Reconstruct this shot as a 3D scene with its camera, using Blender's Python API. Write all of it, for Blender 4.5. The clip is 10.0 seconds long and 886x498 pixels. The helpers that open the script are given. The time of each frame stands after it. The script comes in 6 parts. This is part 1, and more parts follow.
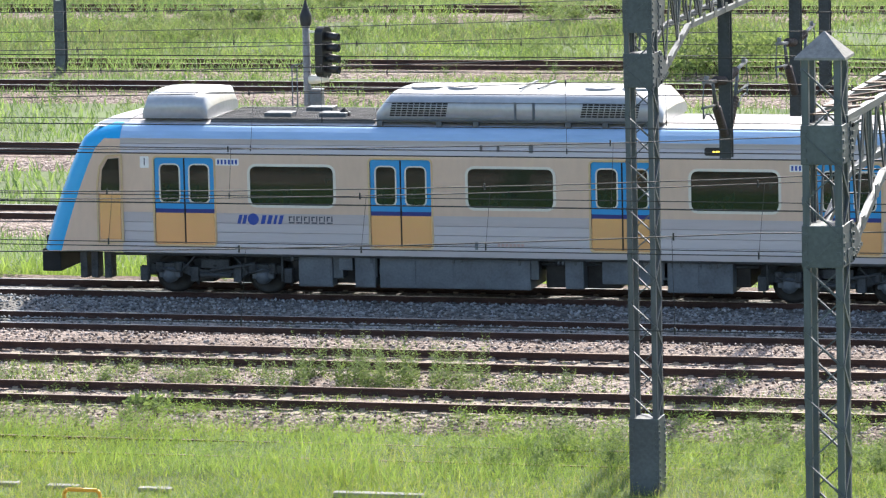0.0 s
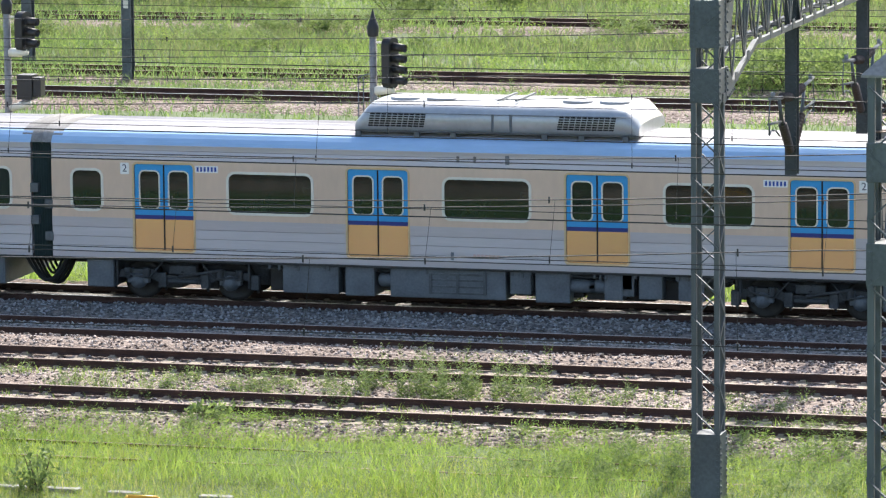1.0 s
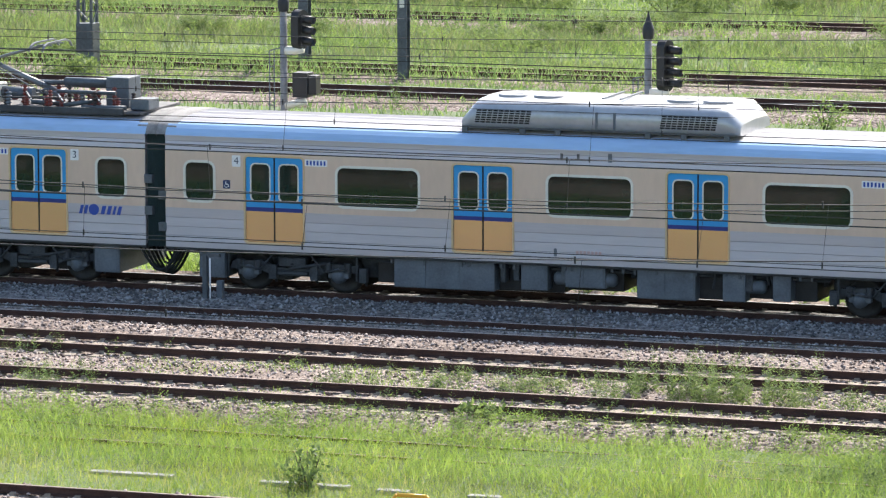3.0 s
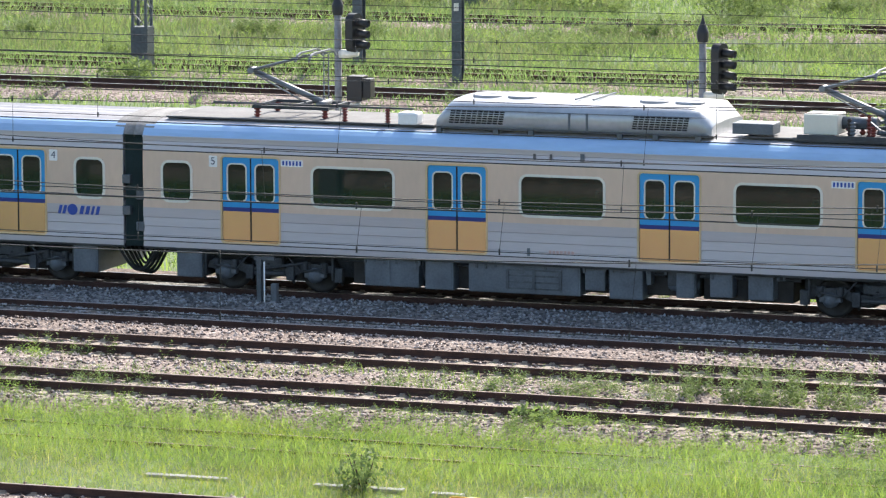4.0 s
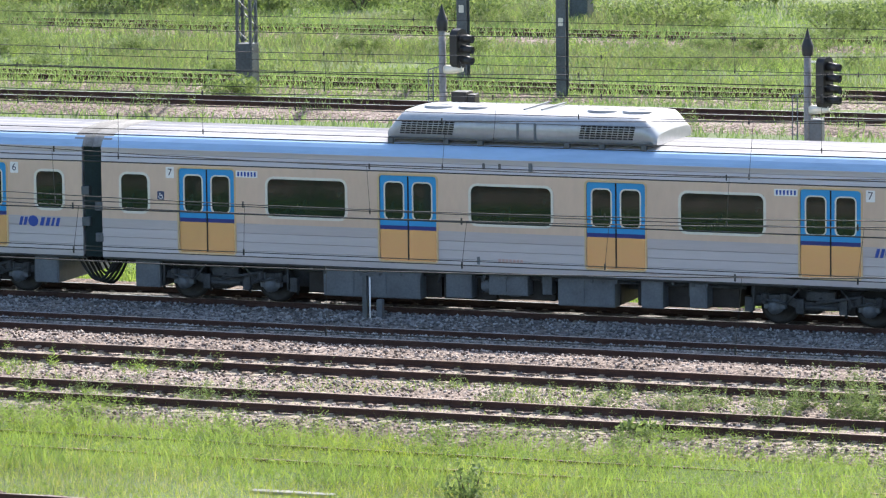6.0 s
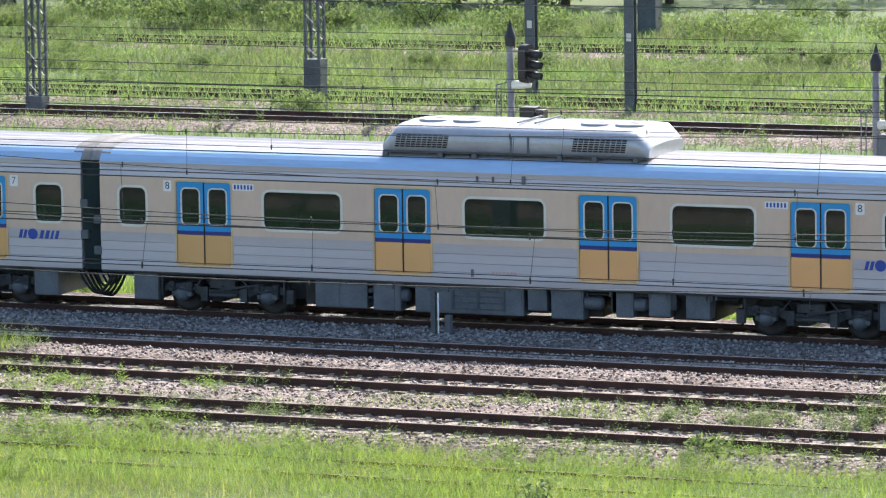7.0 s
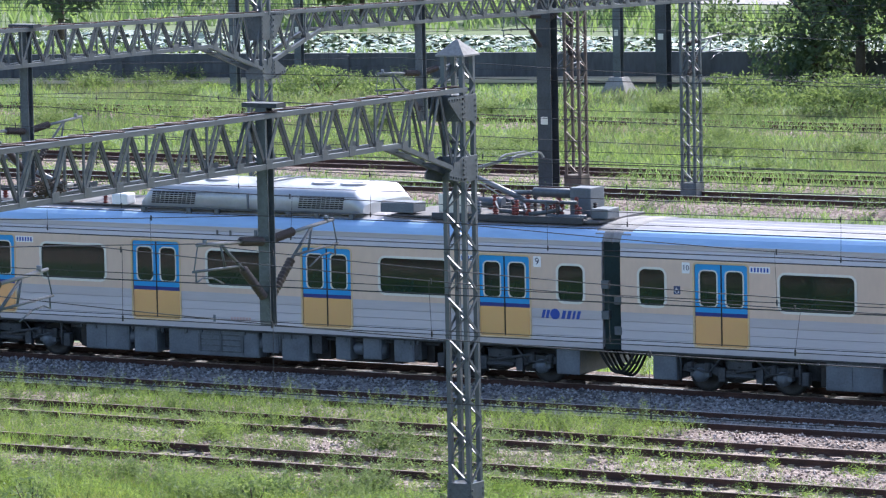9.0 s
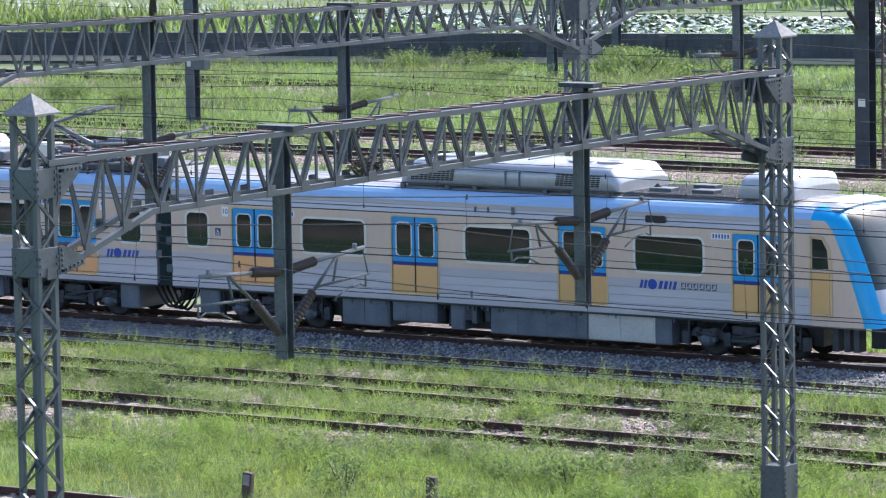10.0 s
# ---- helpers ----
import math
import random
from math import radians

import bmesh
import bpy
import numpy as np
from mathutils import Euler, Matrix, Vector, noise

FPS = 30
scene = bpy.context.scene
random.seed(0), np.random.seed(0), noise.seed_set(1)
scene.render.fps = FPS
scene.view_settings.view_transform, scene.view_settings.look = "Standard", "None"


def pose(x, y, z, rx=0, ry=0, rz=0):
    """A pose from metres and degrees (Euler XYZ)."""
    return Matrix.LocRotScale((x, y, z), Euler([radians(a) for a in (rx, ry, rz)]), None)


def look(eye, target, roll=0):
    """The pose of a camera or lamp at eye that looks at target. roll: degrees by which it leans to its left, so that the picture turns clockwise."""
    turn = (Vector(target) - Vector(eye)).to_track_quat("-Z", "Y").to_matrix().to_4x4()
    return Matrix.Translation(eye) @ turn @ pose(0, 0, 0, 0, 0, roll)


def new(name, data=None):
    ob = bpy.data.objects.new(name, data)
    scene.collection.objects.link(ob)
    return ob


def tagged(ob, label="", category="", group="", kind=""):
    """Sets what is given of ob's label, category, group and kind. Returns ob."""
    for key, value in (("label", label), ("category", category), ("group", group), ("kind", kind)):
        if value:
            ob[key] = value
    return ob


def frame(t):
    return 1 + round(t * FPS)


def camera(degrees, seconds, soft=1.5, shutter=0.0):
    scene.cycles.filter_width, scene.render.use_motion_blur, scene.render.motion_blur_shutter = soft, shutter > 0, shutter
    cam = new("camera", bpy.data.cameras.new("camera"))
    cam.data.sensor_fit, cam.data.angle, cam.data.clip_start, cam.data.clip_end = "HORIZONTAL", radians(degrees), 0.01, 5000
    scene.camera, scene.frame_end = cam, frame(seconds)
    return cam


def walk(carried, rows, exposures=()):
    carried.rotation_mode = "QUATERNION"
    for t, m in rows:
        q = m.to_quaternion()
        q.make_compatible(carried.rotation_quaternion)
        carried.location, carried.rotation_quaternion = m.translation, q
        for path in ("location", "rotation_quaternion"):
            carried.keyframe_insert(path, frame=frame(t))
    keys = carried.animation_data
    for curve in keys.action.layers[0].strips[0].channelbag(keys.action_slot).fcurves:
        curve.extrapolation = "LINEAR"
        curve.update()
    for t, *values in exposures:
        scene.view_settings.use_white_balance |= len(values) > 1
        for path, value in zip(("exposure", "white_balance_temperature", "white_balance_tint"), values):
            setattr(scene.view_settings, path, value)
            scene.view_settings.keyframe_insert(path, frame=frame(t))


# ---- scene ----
CAM_H = 15.450
cam = camera(10.375, 10.0, soft=1.25)
# seconds, tilt, roll and turn of the hand-held camera, which stands in one spot
AIM = (
    (0.0, 82.011, 1.254, 15.096),
    (0.5, 82.162, 0.861, 15.553),
    (1.0, 82.167, 0.552, 15.951),
    (1.5, 81.946, 0.219, 17.14),
    (2.0, 81.975, 0.101, 18.187),
    (2.5, 82.142, 0.115, 18.783),
    (4.0, 82.246, 0.215, 19.866),
    (4.5, 82.313, 0.295, 20.144),
    (5.0, 82.365, 0.515, 20.673),
    (5.5, 82.408, 0.671, 20.908),
    (7.0, 82.627, 0.781, 21.847),
    (7.5, 82.955, 1.455, 23.282),
    (8.0, 83.48, 1.628, 25.796),
    (8.5, 83.803, 1.337, 27.729),
    (9.0, 83.783, 1.139, 29.522),
    (9.5, 83.548, 1.106, 31.731),
    (10.0, 83.62, 1.005, 33.259),
)
walk(cam, [(t, pose(0, 0, CAM_H, rx, ry, rz)) for t, rx, ry, rz in AIM],
     exposures=((0, 1.15, 6500, 10), (6.8, 1.15, 6350, 11), (8.0, 1.12, 5950, 14), (10.0, 1.09, 5800, 16)))

# the train's way: x of its leading end, gliding to the left
def train_x(t):
    q = t - 5
    return -144.688 + -21.7855 * q + 0.01567 * q * q + -0.000023 * q ** 3

# ---- light ----
SUN_TO = Vector((0.07, 0.75, 0.66)).normalized()
world = bpy.data.worlds.new("world")
scene.world = world
world.use_nodes = True
wn = world.node_tree.nodes
sky = wn.new("ShaderNodeTexSky")
sky.sky_type = "NISHITA"
sky.sun_disc = False
sky.sun_elevation = math.asin(SUN_TO.z)
sky.sun_rotation = math.atan2(SUN_TO.x, SUN_TO.y)
sky.dust_density = 2.0
wn["Background"].inputs[1].default_value = 0.15
world.node_tree.links.new(sky.outputs[0], wn["Background"].inputs[0])
sun = new("sun", bpy.data.lights.new("sun", "SUN"))
sun.data.energy, sun.data.angle, sun.data.color = 4.5, radians(0.6), (1.0, 0.95, 0.86)
sun.matrix_world = look((0, 0, 60), Vector((0, 0, 60)) - SUN_TO)

# ---- materials ----
def lin(h):
    """sRGB hex to linear."""
    c = [int(h[i:i + 2], 16) / 255 for i in (0, 2, 4)]
    return tuple(v / 12.92 if v <= 0.04045 else ((v + 0.055) / 1.055) ** 2.4 for v in c)


def mat(name, col, rough=0.6, metal=0.0, var=0.12, scale=3.0, bump=0.0, bscale=60.0, col2=None, stretch=(1, 1, 1), spec=0.5, island=0.0, coat=0.0):
    m = bpy.data.materials.new(name)
    m.use_nodes = True
    nt = m.node_tree
    n, l = nt.nodes, nt.links
    b = n["Principled BSDF"]
    b.inputs["Roughness"].default_value = rough
    b.inputs["Metallic"].default_value = metal
    b.inputs["Specular IOR Level"].default_value = spec
    b.inputs["Coat Weight"].default_value = coat
    tc = n.new("ShaderNodeTexCoord")
    mp = n.new("ShaderNodeMapping")
    mp.inputs["Scale"].default_value = stretch
    l.new(tc.outputs["Object"], mp.inputs[0])
    n1, n2 = n.new("ShaderNodeTexNoise"), n.new("ShaderNodeTexNoise")
    n1.inputs["Scale"].default_value, n1.inputs["Detail"].default_value = scale, 5
    n2.inputs["Scale"].default_value, n2.inputs["Detail"].default_value = scale * 11, 3
    l.new(mp.outputs[0], n1.inputs[0])
    l.new(mp.outputs[0], n2.inputs[0])
    mx = n.new("ShaderNodeMath")
    mx.operation = "MULTIPLY_ADD"
    mx.inputs[1].default_value = 0.4
    l.new(n2.outputs[0], mx.inputs[0])
    sc = n.new("ShaderNodeMath")
    sc.operation = "MULTIPLY"
    sc.inputs[1].default_value = 0.6
    l.new(n1.outputs[0], sc.inputs[0])
    l.new(sc.outputs[0], mx.inputs[2])
    src = mx.outputs[0]
    if island:
        g = n.new("ShaderNodeNewGeometry")
        ad = n.new("ShaderNodeMath")
        ad.operation = "MULTIPLY_ADD"
        ad.inputs[1].default_value = island
        sub = n.new("ShaderNodeMath")
        sub.operation = "SUBTRACT"
        sub.inputs[1].default_value = island / 2
        l.new(g.outputs["Random Per Island"], ad.inputs[0])
        l.new(src, ad.inputs[2])
        l.new(ad.outputs[0], sub.inputs[0])
        src = sub.outputs[0]
    ramp = n.new("ShaderNodeValToRGB")
    c2 = col2 or tuple(max(0.0, v * (1 - 2.2 * var)) for v in col)
    ramp.color_ramp.elements[0].position, ramp.color_ramp.elements[1].position = 0.3, 0.7
    ramp.color_ramp.elements[0].color = (*c2, 1)
    ramp.color_ramp.elements[1].color = (*(min(1, v * (1 + 0.3 * var)) for v in col), 1)
    l.new(src, ramp.inputs[0])
    l.new(ramp.outputs[0], b.inputs["Base Color"])
    if bump:
        n3 = n.new("ShaderNodeTexNoise")
        n3.inputs["Scale"].default_value, n3.inputs["Detail"].default_value = bscale, 4
        l.new(mp.outputs[0], n3.inputs[0])
        bp = n.new("ShaderNodeBump")
        bp.inputs["Strength"].default_value = min(1.0, bump)
        bp.inputs["Distance"].default_value = 0.02
        l.new(n3.outputs[0], bp.inputs["Height"])
        l.new(bp.outputs[0], b.inputs["Normal"])
    return m


def leaf_mat(name, col, col2, scale=0.5, trans=0.55):
    """Thin leaves: diffuse and translucent, coloured in patches and leaf by leaf."""
    m = mat(name, col, rough=0.6, col2=col2, scale=scale, island=0.5, spec=0.3)
    n, l = m.node_tree.nodes, m.node_tree.links
    tr = n.new("ShaderNodeBsdfTranslucent")
    mix = n.new("ShaderNodeMixShader")
    mix.inputs[0].default_value = trans
    br = n.new("ShaderNodeMixRGB")
    br.blend_type = "MULTIPLY"
    br.inputs[0].default_value = 1.0
    br.inputs[2].default_value = (1.2, 1.13, 0.72, 1)
    ramp = [x for x in n if x.bl_idname == "ShaderNodeValToRGB"][0]
    l.new(ramp.outputs[0], br.inputs[1])
    l.new(br.outputs[0], tr.inputs[0])
    l.new(n["Principled BSDF"].outputs[0], mix.inputs[1])
    l.new(tr.outputs[0], mix.inputs[2])
    l.new(mix.outputs[0], n["Material Output"].inputs[0])
    return m


def stone_mat(name, cols, scale, bump=1.0):
    """Crushed stone: cells of several tones with bump."""
    m = bpy.data.materials.new(name)
    m.use_nodes = True
    nt = m.node_tree
    n, l = nt.nodes, nt.links
    b = n["Principled BSDF"]
    b.inputs["Roughness"].default_value = 0.9
    tc = n.new("ShaderNodeTexCoord")
    vo = n.new("ShaderNodeTexVoronoi")
    vo.inputs["Scale"].default_value = scale
    l.new(tc.outputs["Object"], vo.inputs["Vector"])
    sep = n.new("ShaderNodeSeparateColor")
    l.new(vo.outputs["Color"], sep.inputs[0])
    ramp = n.new("ShaderNodeValToRGB")
    el = ramp.color_ramp.elements
    while len(el) < len(cols):
        el.new(0.5)
    for i, c in enumerate(cols):
        el[i].position, el[i].color = i / (len(cols) - 1), (*c, 1)
    l.new(sep.outputs[0], ramp.inputs[0])
    big = n.new("ShaderNodeTexNoise")
    big.inputs["Scale"].default_value, big.inputs["Detail"].default_value = 0.45, 6
    l.new(tc.outputs["Object"], big.inputs[0])
    r2 = n.new("ShaderNodeValToRGB")
    r2.color_ramp.elements[0].position, r2.color_ramp.elements[1].position = 0.35, 0.65
    r2.color_ramp.elements[0].color = (0.72, 0.66, 0.6, 1)
    r2.color_ramp.elements[1].color = (1.1, 1.08, 1.06, 1)
    l.new(big.outputs[0], r2.inputs[0])
    mul = n.new("ShaderNodeMixRGB")
    mul.blend_type = "MULTIPLY"
    mul.inputs[0].default_value = 1.0
    l.new(ramp.outputs[0], mul.inputs[1])
    l.new(r2.outputs[0], mul.inputs[2])
    l.new(mul.outputs[0], b.inputs["Base Color"])
    bp = n.new("ShaderNodeBump")
    bp.inputs["Strength"].default_value, bp.inputs["Distance"].default_value = bump, 0.05
    bp.invert = True
    l.new(vo.outputs["Distance"], bp.inputs["Height"])
    l.new(bp.outputs[0], b.inputs["Normal"])
    return m


M = dict(
    silver=mat("brushed_steel", (0.47, 0.445, 0.465), 0.42, 0.3, 0.06, 0.8, stretch=(0.25, 1, 3)),
    beige=mat("beige_paint", (0.66, 0.495, 0.37), 0.45, 0.0, 0.07, 0.7, stretch=(1, 1, 0.35)),
    # blue cove paint, paled by the sky's reflection put into the colour
    band=mat("roof_band_skylit_blue", (0.36, 0.53, 0.74), 0.28, 0.1, 0.1, 0.6, stretch=(0.3, 1, 1)),
    roof=mat("roof_grey", (0.45, 0.43, 0.425), 0.42, 0.15, 0.2, 0.7, stretch=(0.4, 1, 1)),
    roofdark=mat("roof_walk_grey", (0.14, 0.135, 0.135), 0.75, 0.0, 0.25, 1.5),
    blue=mat("door_blue", (0.01, 0.30, 0.66), 0.32, 0.0, 0.05, 0.8, coat=0.3),
    cyan=mat("cab_blue", (0.0, 0.36, 0.72), 0.35, 0.0, 0.05, 0.8, coat=0.3),
    navy=mat("navy_stripe", (0.01, 0.03, 0.20), 0.4, 0.0, 0.05, 1.0),
    ochre=mat("ochre_panel", (0.71, 0.48, 0.24), 0.22, 0.6, 0.12, 0.9, col2=(0.74, 0.45, 0.26), stretch=(1, 1, 2)),
    doorrim=mat("door_rim_bronze", (0.62, 0.47, 0.28), 0.4, 0.2, 0.1, 2.0),
    plum=mat("wheelchair_sign_blue", (0.03, 0.05, 0.12), 0.4, 0.0, 0.05, 3.0),
    redtext=mat("faded_red_lettering", (0.52, 0.36, 0.33), 0.5, 0.0, 0.1, 3.0),
    cream=mat("window_frame_cream", (0.72, 0.69, 0.60), 0.4, 0.0, 0.05, 2.0),
    white=mat("white_paint", (0.82, 0.82, 0.80), 0.4, 0.0, 0.08, 1.2),
    acwhite=mat("ac_cover_white", (0.43, 0.445, 0.465), 0.32, 0.25, 0.12, 0.8, coat=0.2),
    under=mat("underframe_grey", (0.15, 0.17, 0.192), 0.6, 0.2, 0.2, 2.0, bump=0.2),
    # black for rubber parts, also for the sheet that darkens the car interiors
    dark=mat("dark_rubber_and_shade", (0.012, 0.013, 0.014), 0.8, 0.0, 0.3, 3.0),
    bogie=mat("bogie_dirty_grey", (0.085, 0.092, 0.10), 0.7, 0.2, 0.35, 3.0, bump=0.3),
    wheel=mat("wheel_dark_brown", (0.045, 0.042, 0.04), 0.6, 0.3, 0.3, 4.0),
    battery=mat("battery_box_grey_cream", (0.56, 0.54, 0.47), 0.6, 0.0, 0.15, 1.5),
    gang=mat("gangway_dark_green", (0.05, 0.085, 0.085), 0.75, 0.0, 0.2, 2.0),
    galv=mat("galvanised_steel", (0.115, 0.132, 0.148), 0.5, 0.3, 0.25, 1.4, bump=0.1),
    galvdark=mat("weathered_steel", (0.062, 0.07, 0.08), 0.6, 0.2, 0.25, 1.5, bump=0.1),
    brownsteel=mat("rusty_lattice_steel", (0.17, 0.13, 0.11), 0.7, 0.15, 0.3, 2.0),
    bright=mat("bright_tube", (0.19, 0.20, 0.21), 0.5, 0.3, 0.1, 3.0),
    rust=mat("rusty_rail", (0.085, 0.040, 0.028), 0.8, 0.1, 0.3, 3.0, bump=0.2),
    railtop=mat("worn_rail_head", (0.42, 0.38, 0.35), 0.35, 0.8, 0.15, 2.0),
    railrusttop=mat("rusty_rail_head", (0.27, 0.19, 0.15), 0.5, 0.4, 0.25, 2.0),
    sleeper=mat("concrete_sleeper", (0.36, 0.295, 0.225), 0.9, 0.0, 0.2, 2.5, bump=0.4),
    concrete=mat("old_concrete", (0.30, 0.29, 0.28), 0.9, 0.0, 0.25, 1.5, bump=0.4),
    insul=mat("porcelain_brown", (0.05, 0.034, 0.03), 0.62, 0.0, 0.15, 4.0),
    insulred=mat("porcelain_red", (0.22, 0.045, 0.03), 0.3, 0.0, 0.15, 4.0),
    wire=mat("wire_dark", (0.035, 0.035, 0.04), 0.6, 0.4, 0.1, 1.0),
    black=mat("signal_black", (0.012, 0.012, 0.013), 0.5, 0.0, 0.1, 2.0),
    yellow=mat("yellow_paint", (0.75, 0.42, 0.03), 0.45, 0.0, 0.15, 3.0),
    textblue=mat("lettering_blue", (0.012, 0.06, 0.33), 0.4, 0.0, 0.05, 3.0),
    textdark=mat("lettering_dark", (0.05, 0.06, 0.09), 0.5, 0.0, 0.05, 3.0),
    # fresh grey stone, with the train's shade mixed into the grey
    ballast=stone_mat("fresh_shaded_ballast", [(0.06, 0.06, 0.062), (0.15, 0.15, 0.15), (0.21, 0.21, 0.205), (0.30, 0.30, 0.295)], 13),
    oldballast=stone_mat("brown_ballast", [(0.08, 0.055, 0.048), (0.19, 0.145, 0.125), (0.27, 0.215, 0.19), (0.37, 0.31, 0.28)], 13),
    darkballast=stone_mat("dark_brown_ballast", [(0.035, 0.025, 0.02), (0.09, 0.065, 0.052), (0.14, 0.10, 0.08), (0.22, 0.17, 0.14)], 13),
    grass=leaf_mat("grass_blade", (0.285, 0.36, 0.07), (0.115, 0.2, 0.045), 0.35, 0.58),
    # far grass mix; distance haze is put into its greyer, bluer green
    meadow=leaf_mat("meadow_blade_hazed", (0.225, 0.32, 0.14), (0.10, 0.17, 0.08), 0.2, 0.55),
    dry=leaf_mat("dull_tall_grass", (0.205, 0.235, 0.14), (0.115, 0.145, 0.085), 0.25, 0.45),
    herb=leaf_mat("herb_leaf", (0.245, 0.34, 0.105), (0.16, 0.26, 0.075), 0.35, 0.6),
    weed=leaf_mat("weed_leaf", (0.19, 0.26, 0.115), (0.10, 0.155, 0.065), 0.3, 0.55),
    # leaves of the far trees, lightened: haze is mixed into the green
    tree=leaf_mat("tree_leaf_hazed", (0.11, 0.16, 0.085), (0.055, 0.09, 0.055), 0.3, 0.5),
    bark=mat("bark", (0.10, 0.075, 0.055), 0.9, 0.0, 0.3, 2.0, bump=0.5, bscale=15),
    soil=mat("grassy_soil", (0.10, 0.15, 0.045), 0.95, 0.0, 0.3, 0.5, col2=(0.07, 0.085, 0.04), bump=0.6, bscale=9),
)


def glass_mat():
    # dark tint, with a green reflection of the fields put into the base colour
    m = mat("tinted_glass_with_reflection", (0.014, 0.034, 0.026), 0.04, 0.0, 0.3, 1.0, spec=0.5)
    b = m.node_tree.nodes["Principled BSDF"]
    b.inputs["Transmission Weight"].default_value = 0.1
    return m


M["glass"] = glass_mat()
M["led"] = mat("amber_led", (0.8, 0.6, 0.1), 0.4)
M["led"].node_tree.nodes["Principled BSDF"].inputs["Emission Color"].default_value = (1.0, 0.75, 0.1, 1)
M["led"].node_tree.nodes["Principled BSDF"].inputs["Emission Strength"].default_value = 1.2


# ---- mesh helpers ----
def part(name, bm, material, parent=None, label="", m=None):
    """Links a bmesh (or mesh) as one object under a thing or part."""
    if isinstance(bm, bmesh.types.BMesh):
        me = bpy.data.meshes.new(name)
        bm.normal_update()
        bm.to_mesh(me)
        bm.free()
        for mm in (material if isinstance(material, (list, tuple)) else [material]):
            me.materials.append(mm)
    else:
        me = bm
    ob = new(name, me)
    if parent is not None:
        ob.parent = parent
    if m is not None:
        ob.matrix_basis = m
    if label:
        ob["label"] = label
    return ob


def empty(name, m=None, **tags):
    ob = new(name)
    ob.empty_display_size = 0.2
    if m is not None:
        ob.matrix_basis = m
    return tagged(ob, **tags)


def box(bm, x0, x1, y0, y1, z0, z1, bev=0.0, mi=0):
    vs = [bm.verts.new((x, y, z)) for x in (x0, x1) for y in (y0, y1) for z in (z0, z1)]
    fs = [bm.faces.new([vs[i] for i in q]) for q in ((0, 1, 3, 2), (4, 6, 7, 5), (0, 4, 5, 1), (2, 3, 7, 6), (0, 2, 6, 4), (1, 5, 7, 3))]
    for fa in fs:
        fa.material_index = mi
    if bev:
        es = list({e for fa in fs for e in fa.edges})
        bmesh.ops.bevel(bm, geom=es, offset=bev, segments=2, affect="EDGES", profile=0.6, material=-1)
    return bm


def bx(x0, x1, y0, y1, z0, z1, bev=0.0):
    return box(bmesh.new(), x0, x1, y0, y1, z0, z1, bev)


def bar(bm, a, b, w, h=None, mi=0):
    """A square bar from a to b."""
    a, b = Vector(a), Vector(b)
    h = h or w
    dr = (b - a).normalized()
    up = Vector((0, 0, 1)) if abs(dr.z) < 0.95 else Vector((1, 0, 0))
    s = dr.cross(up).normalized() * w / 2
    u = s.normalized().cross(dr) * h / 2
    vs = [bm.verts.new(p + i * s + j * u) for p in (a, b) for i, j in ((-1, -1), (1, -1), (1, 1), (-1, 1))]
    for q in ((3, 2, 1, 0), (4, 5, 6, 7), (0, 1, 5, 4), (1, 2, 6, 5), (2, 3, 7, 6), (3, 0, 4, 7)):
        bm.faces.new([vs[i] for i in q]).material_index = mi
    return bm


def rod(bm, a, b, r, n=8, r2=None, mi=0, cap=True):
    """A round rod from a to b."""
    a, b = Vector(a), Vector(b)
    r2 = r if r2 is None else r2
    dr = (b - a).normalized()
    s = dr.orthogonal().normalized()
    u = dr.cross(s)
    rings = []
    for p, q in ((a, r), (b, r2)):
        rings.append([bm.verts.new(p + q * (math.cos(i * math.tau / n) * s + math.sin(i * math.tau / n) * u)) for i in range(n)])
    for i in range(n):
        fa = bm.faces.new((rings[0][i], rings[0][(i + 1) % n], rings[1][(i + 1) % n], rings[1][i]))
        fa.material_index, fa.smooth = mi, True
    if cap:
        bm.faces.new(rings[0][::-1]).material_index = mi
        bm.faces.new(rings[1]).material_index = mi
    return bm


def tube(pts, r, n=6):
    """One bent round tube through the points."""
    bm = bmesh.new()
    prev = None
    for i, p in enumerate(pts):
        dr = (pts[min(i + 1, len(pts) - 1)] - pts[max(i - 1, 0)]).normalized()
        sd = dr.cross(Vector((0, 1, 0))).normalized()
        up = dr.cross(sd)
        ring = [bm.verts.new(p + r * (math.cos(k * math.tau / n) * sd + math.sin(k * math.tau / n) * up)) for k in range(n)]
        for k in range(n if prev else 0):
            bm.faces.new((prev[k], prev[(k + 1) % n], ring[(k + 1) % n], ring[k])).smooth = True
        prev = ring
    return bm


def lathe(bm, a, b, prof, n=10, mi=0):
    """Turned body along a-b; prof holds (share, radius)."""
    a, b = Vector(a), Vector(b)
    dr = (b - a).normalized()
    s = dr.orthogonal().normalized()
    u = dr.cross(s)
    prev = None
    for k, r in prof:
        ring = [bm.verts.new(a + (b - a) * k + r * (math.cos(i * math.tau / n) * s + math.sin(i * math.tau / n) * u)) for i in range(n)]
        if prev:
            for i in range(n):
                fa = bm.faces.new((prev[i], prev[(i + 1) % n], ring[(i + 1) % n], ring[i]))
                fa.material_index, fa.smooth = mi, True
        prev = ring
    return bm


def insulator(bm, a, b, r, sheds, n=10, mi=0):
    prof = [(0, r * 0.5)]
    for i in range(sheds):
        k = i / sheds
        prof += [(k + 0.15 / sheds, r * 0.55), (k + 0.45 / sheds, r), (k + 0.6 / sheds, r), (k + 0.9 / sheds, r * 0.55)]
    return lathe(bm, a, b, prof + [(1, r * 0.5)], n, mi)


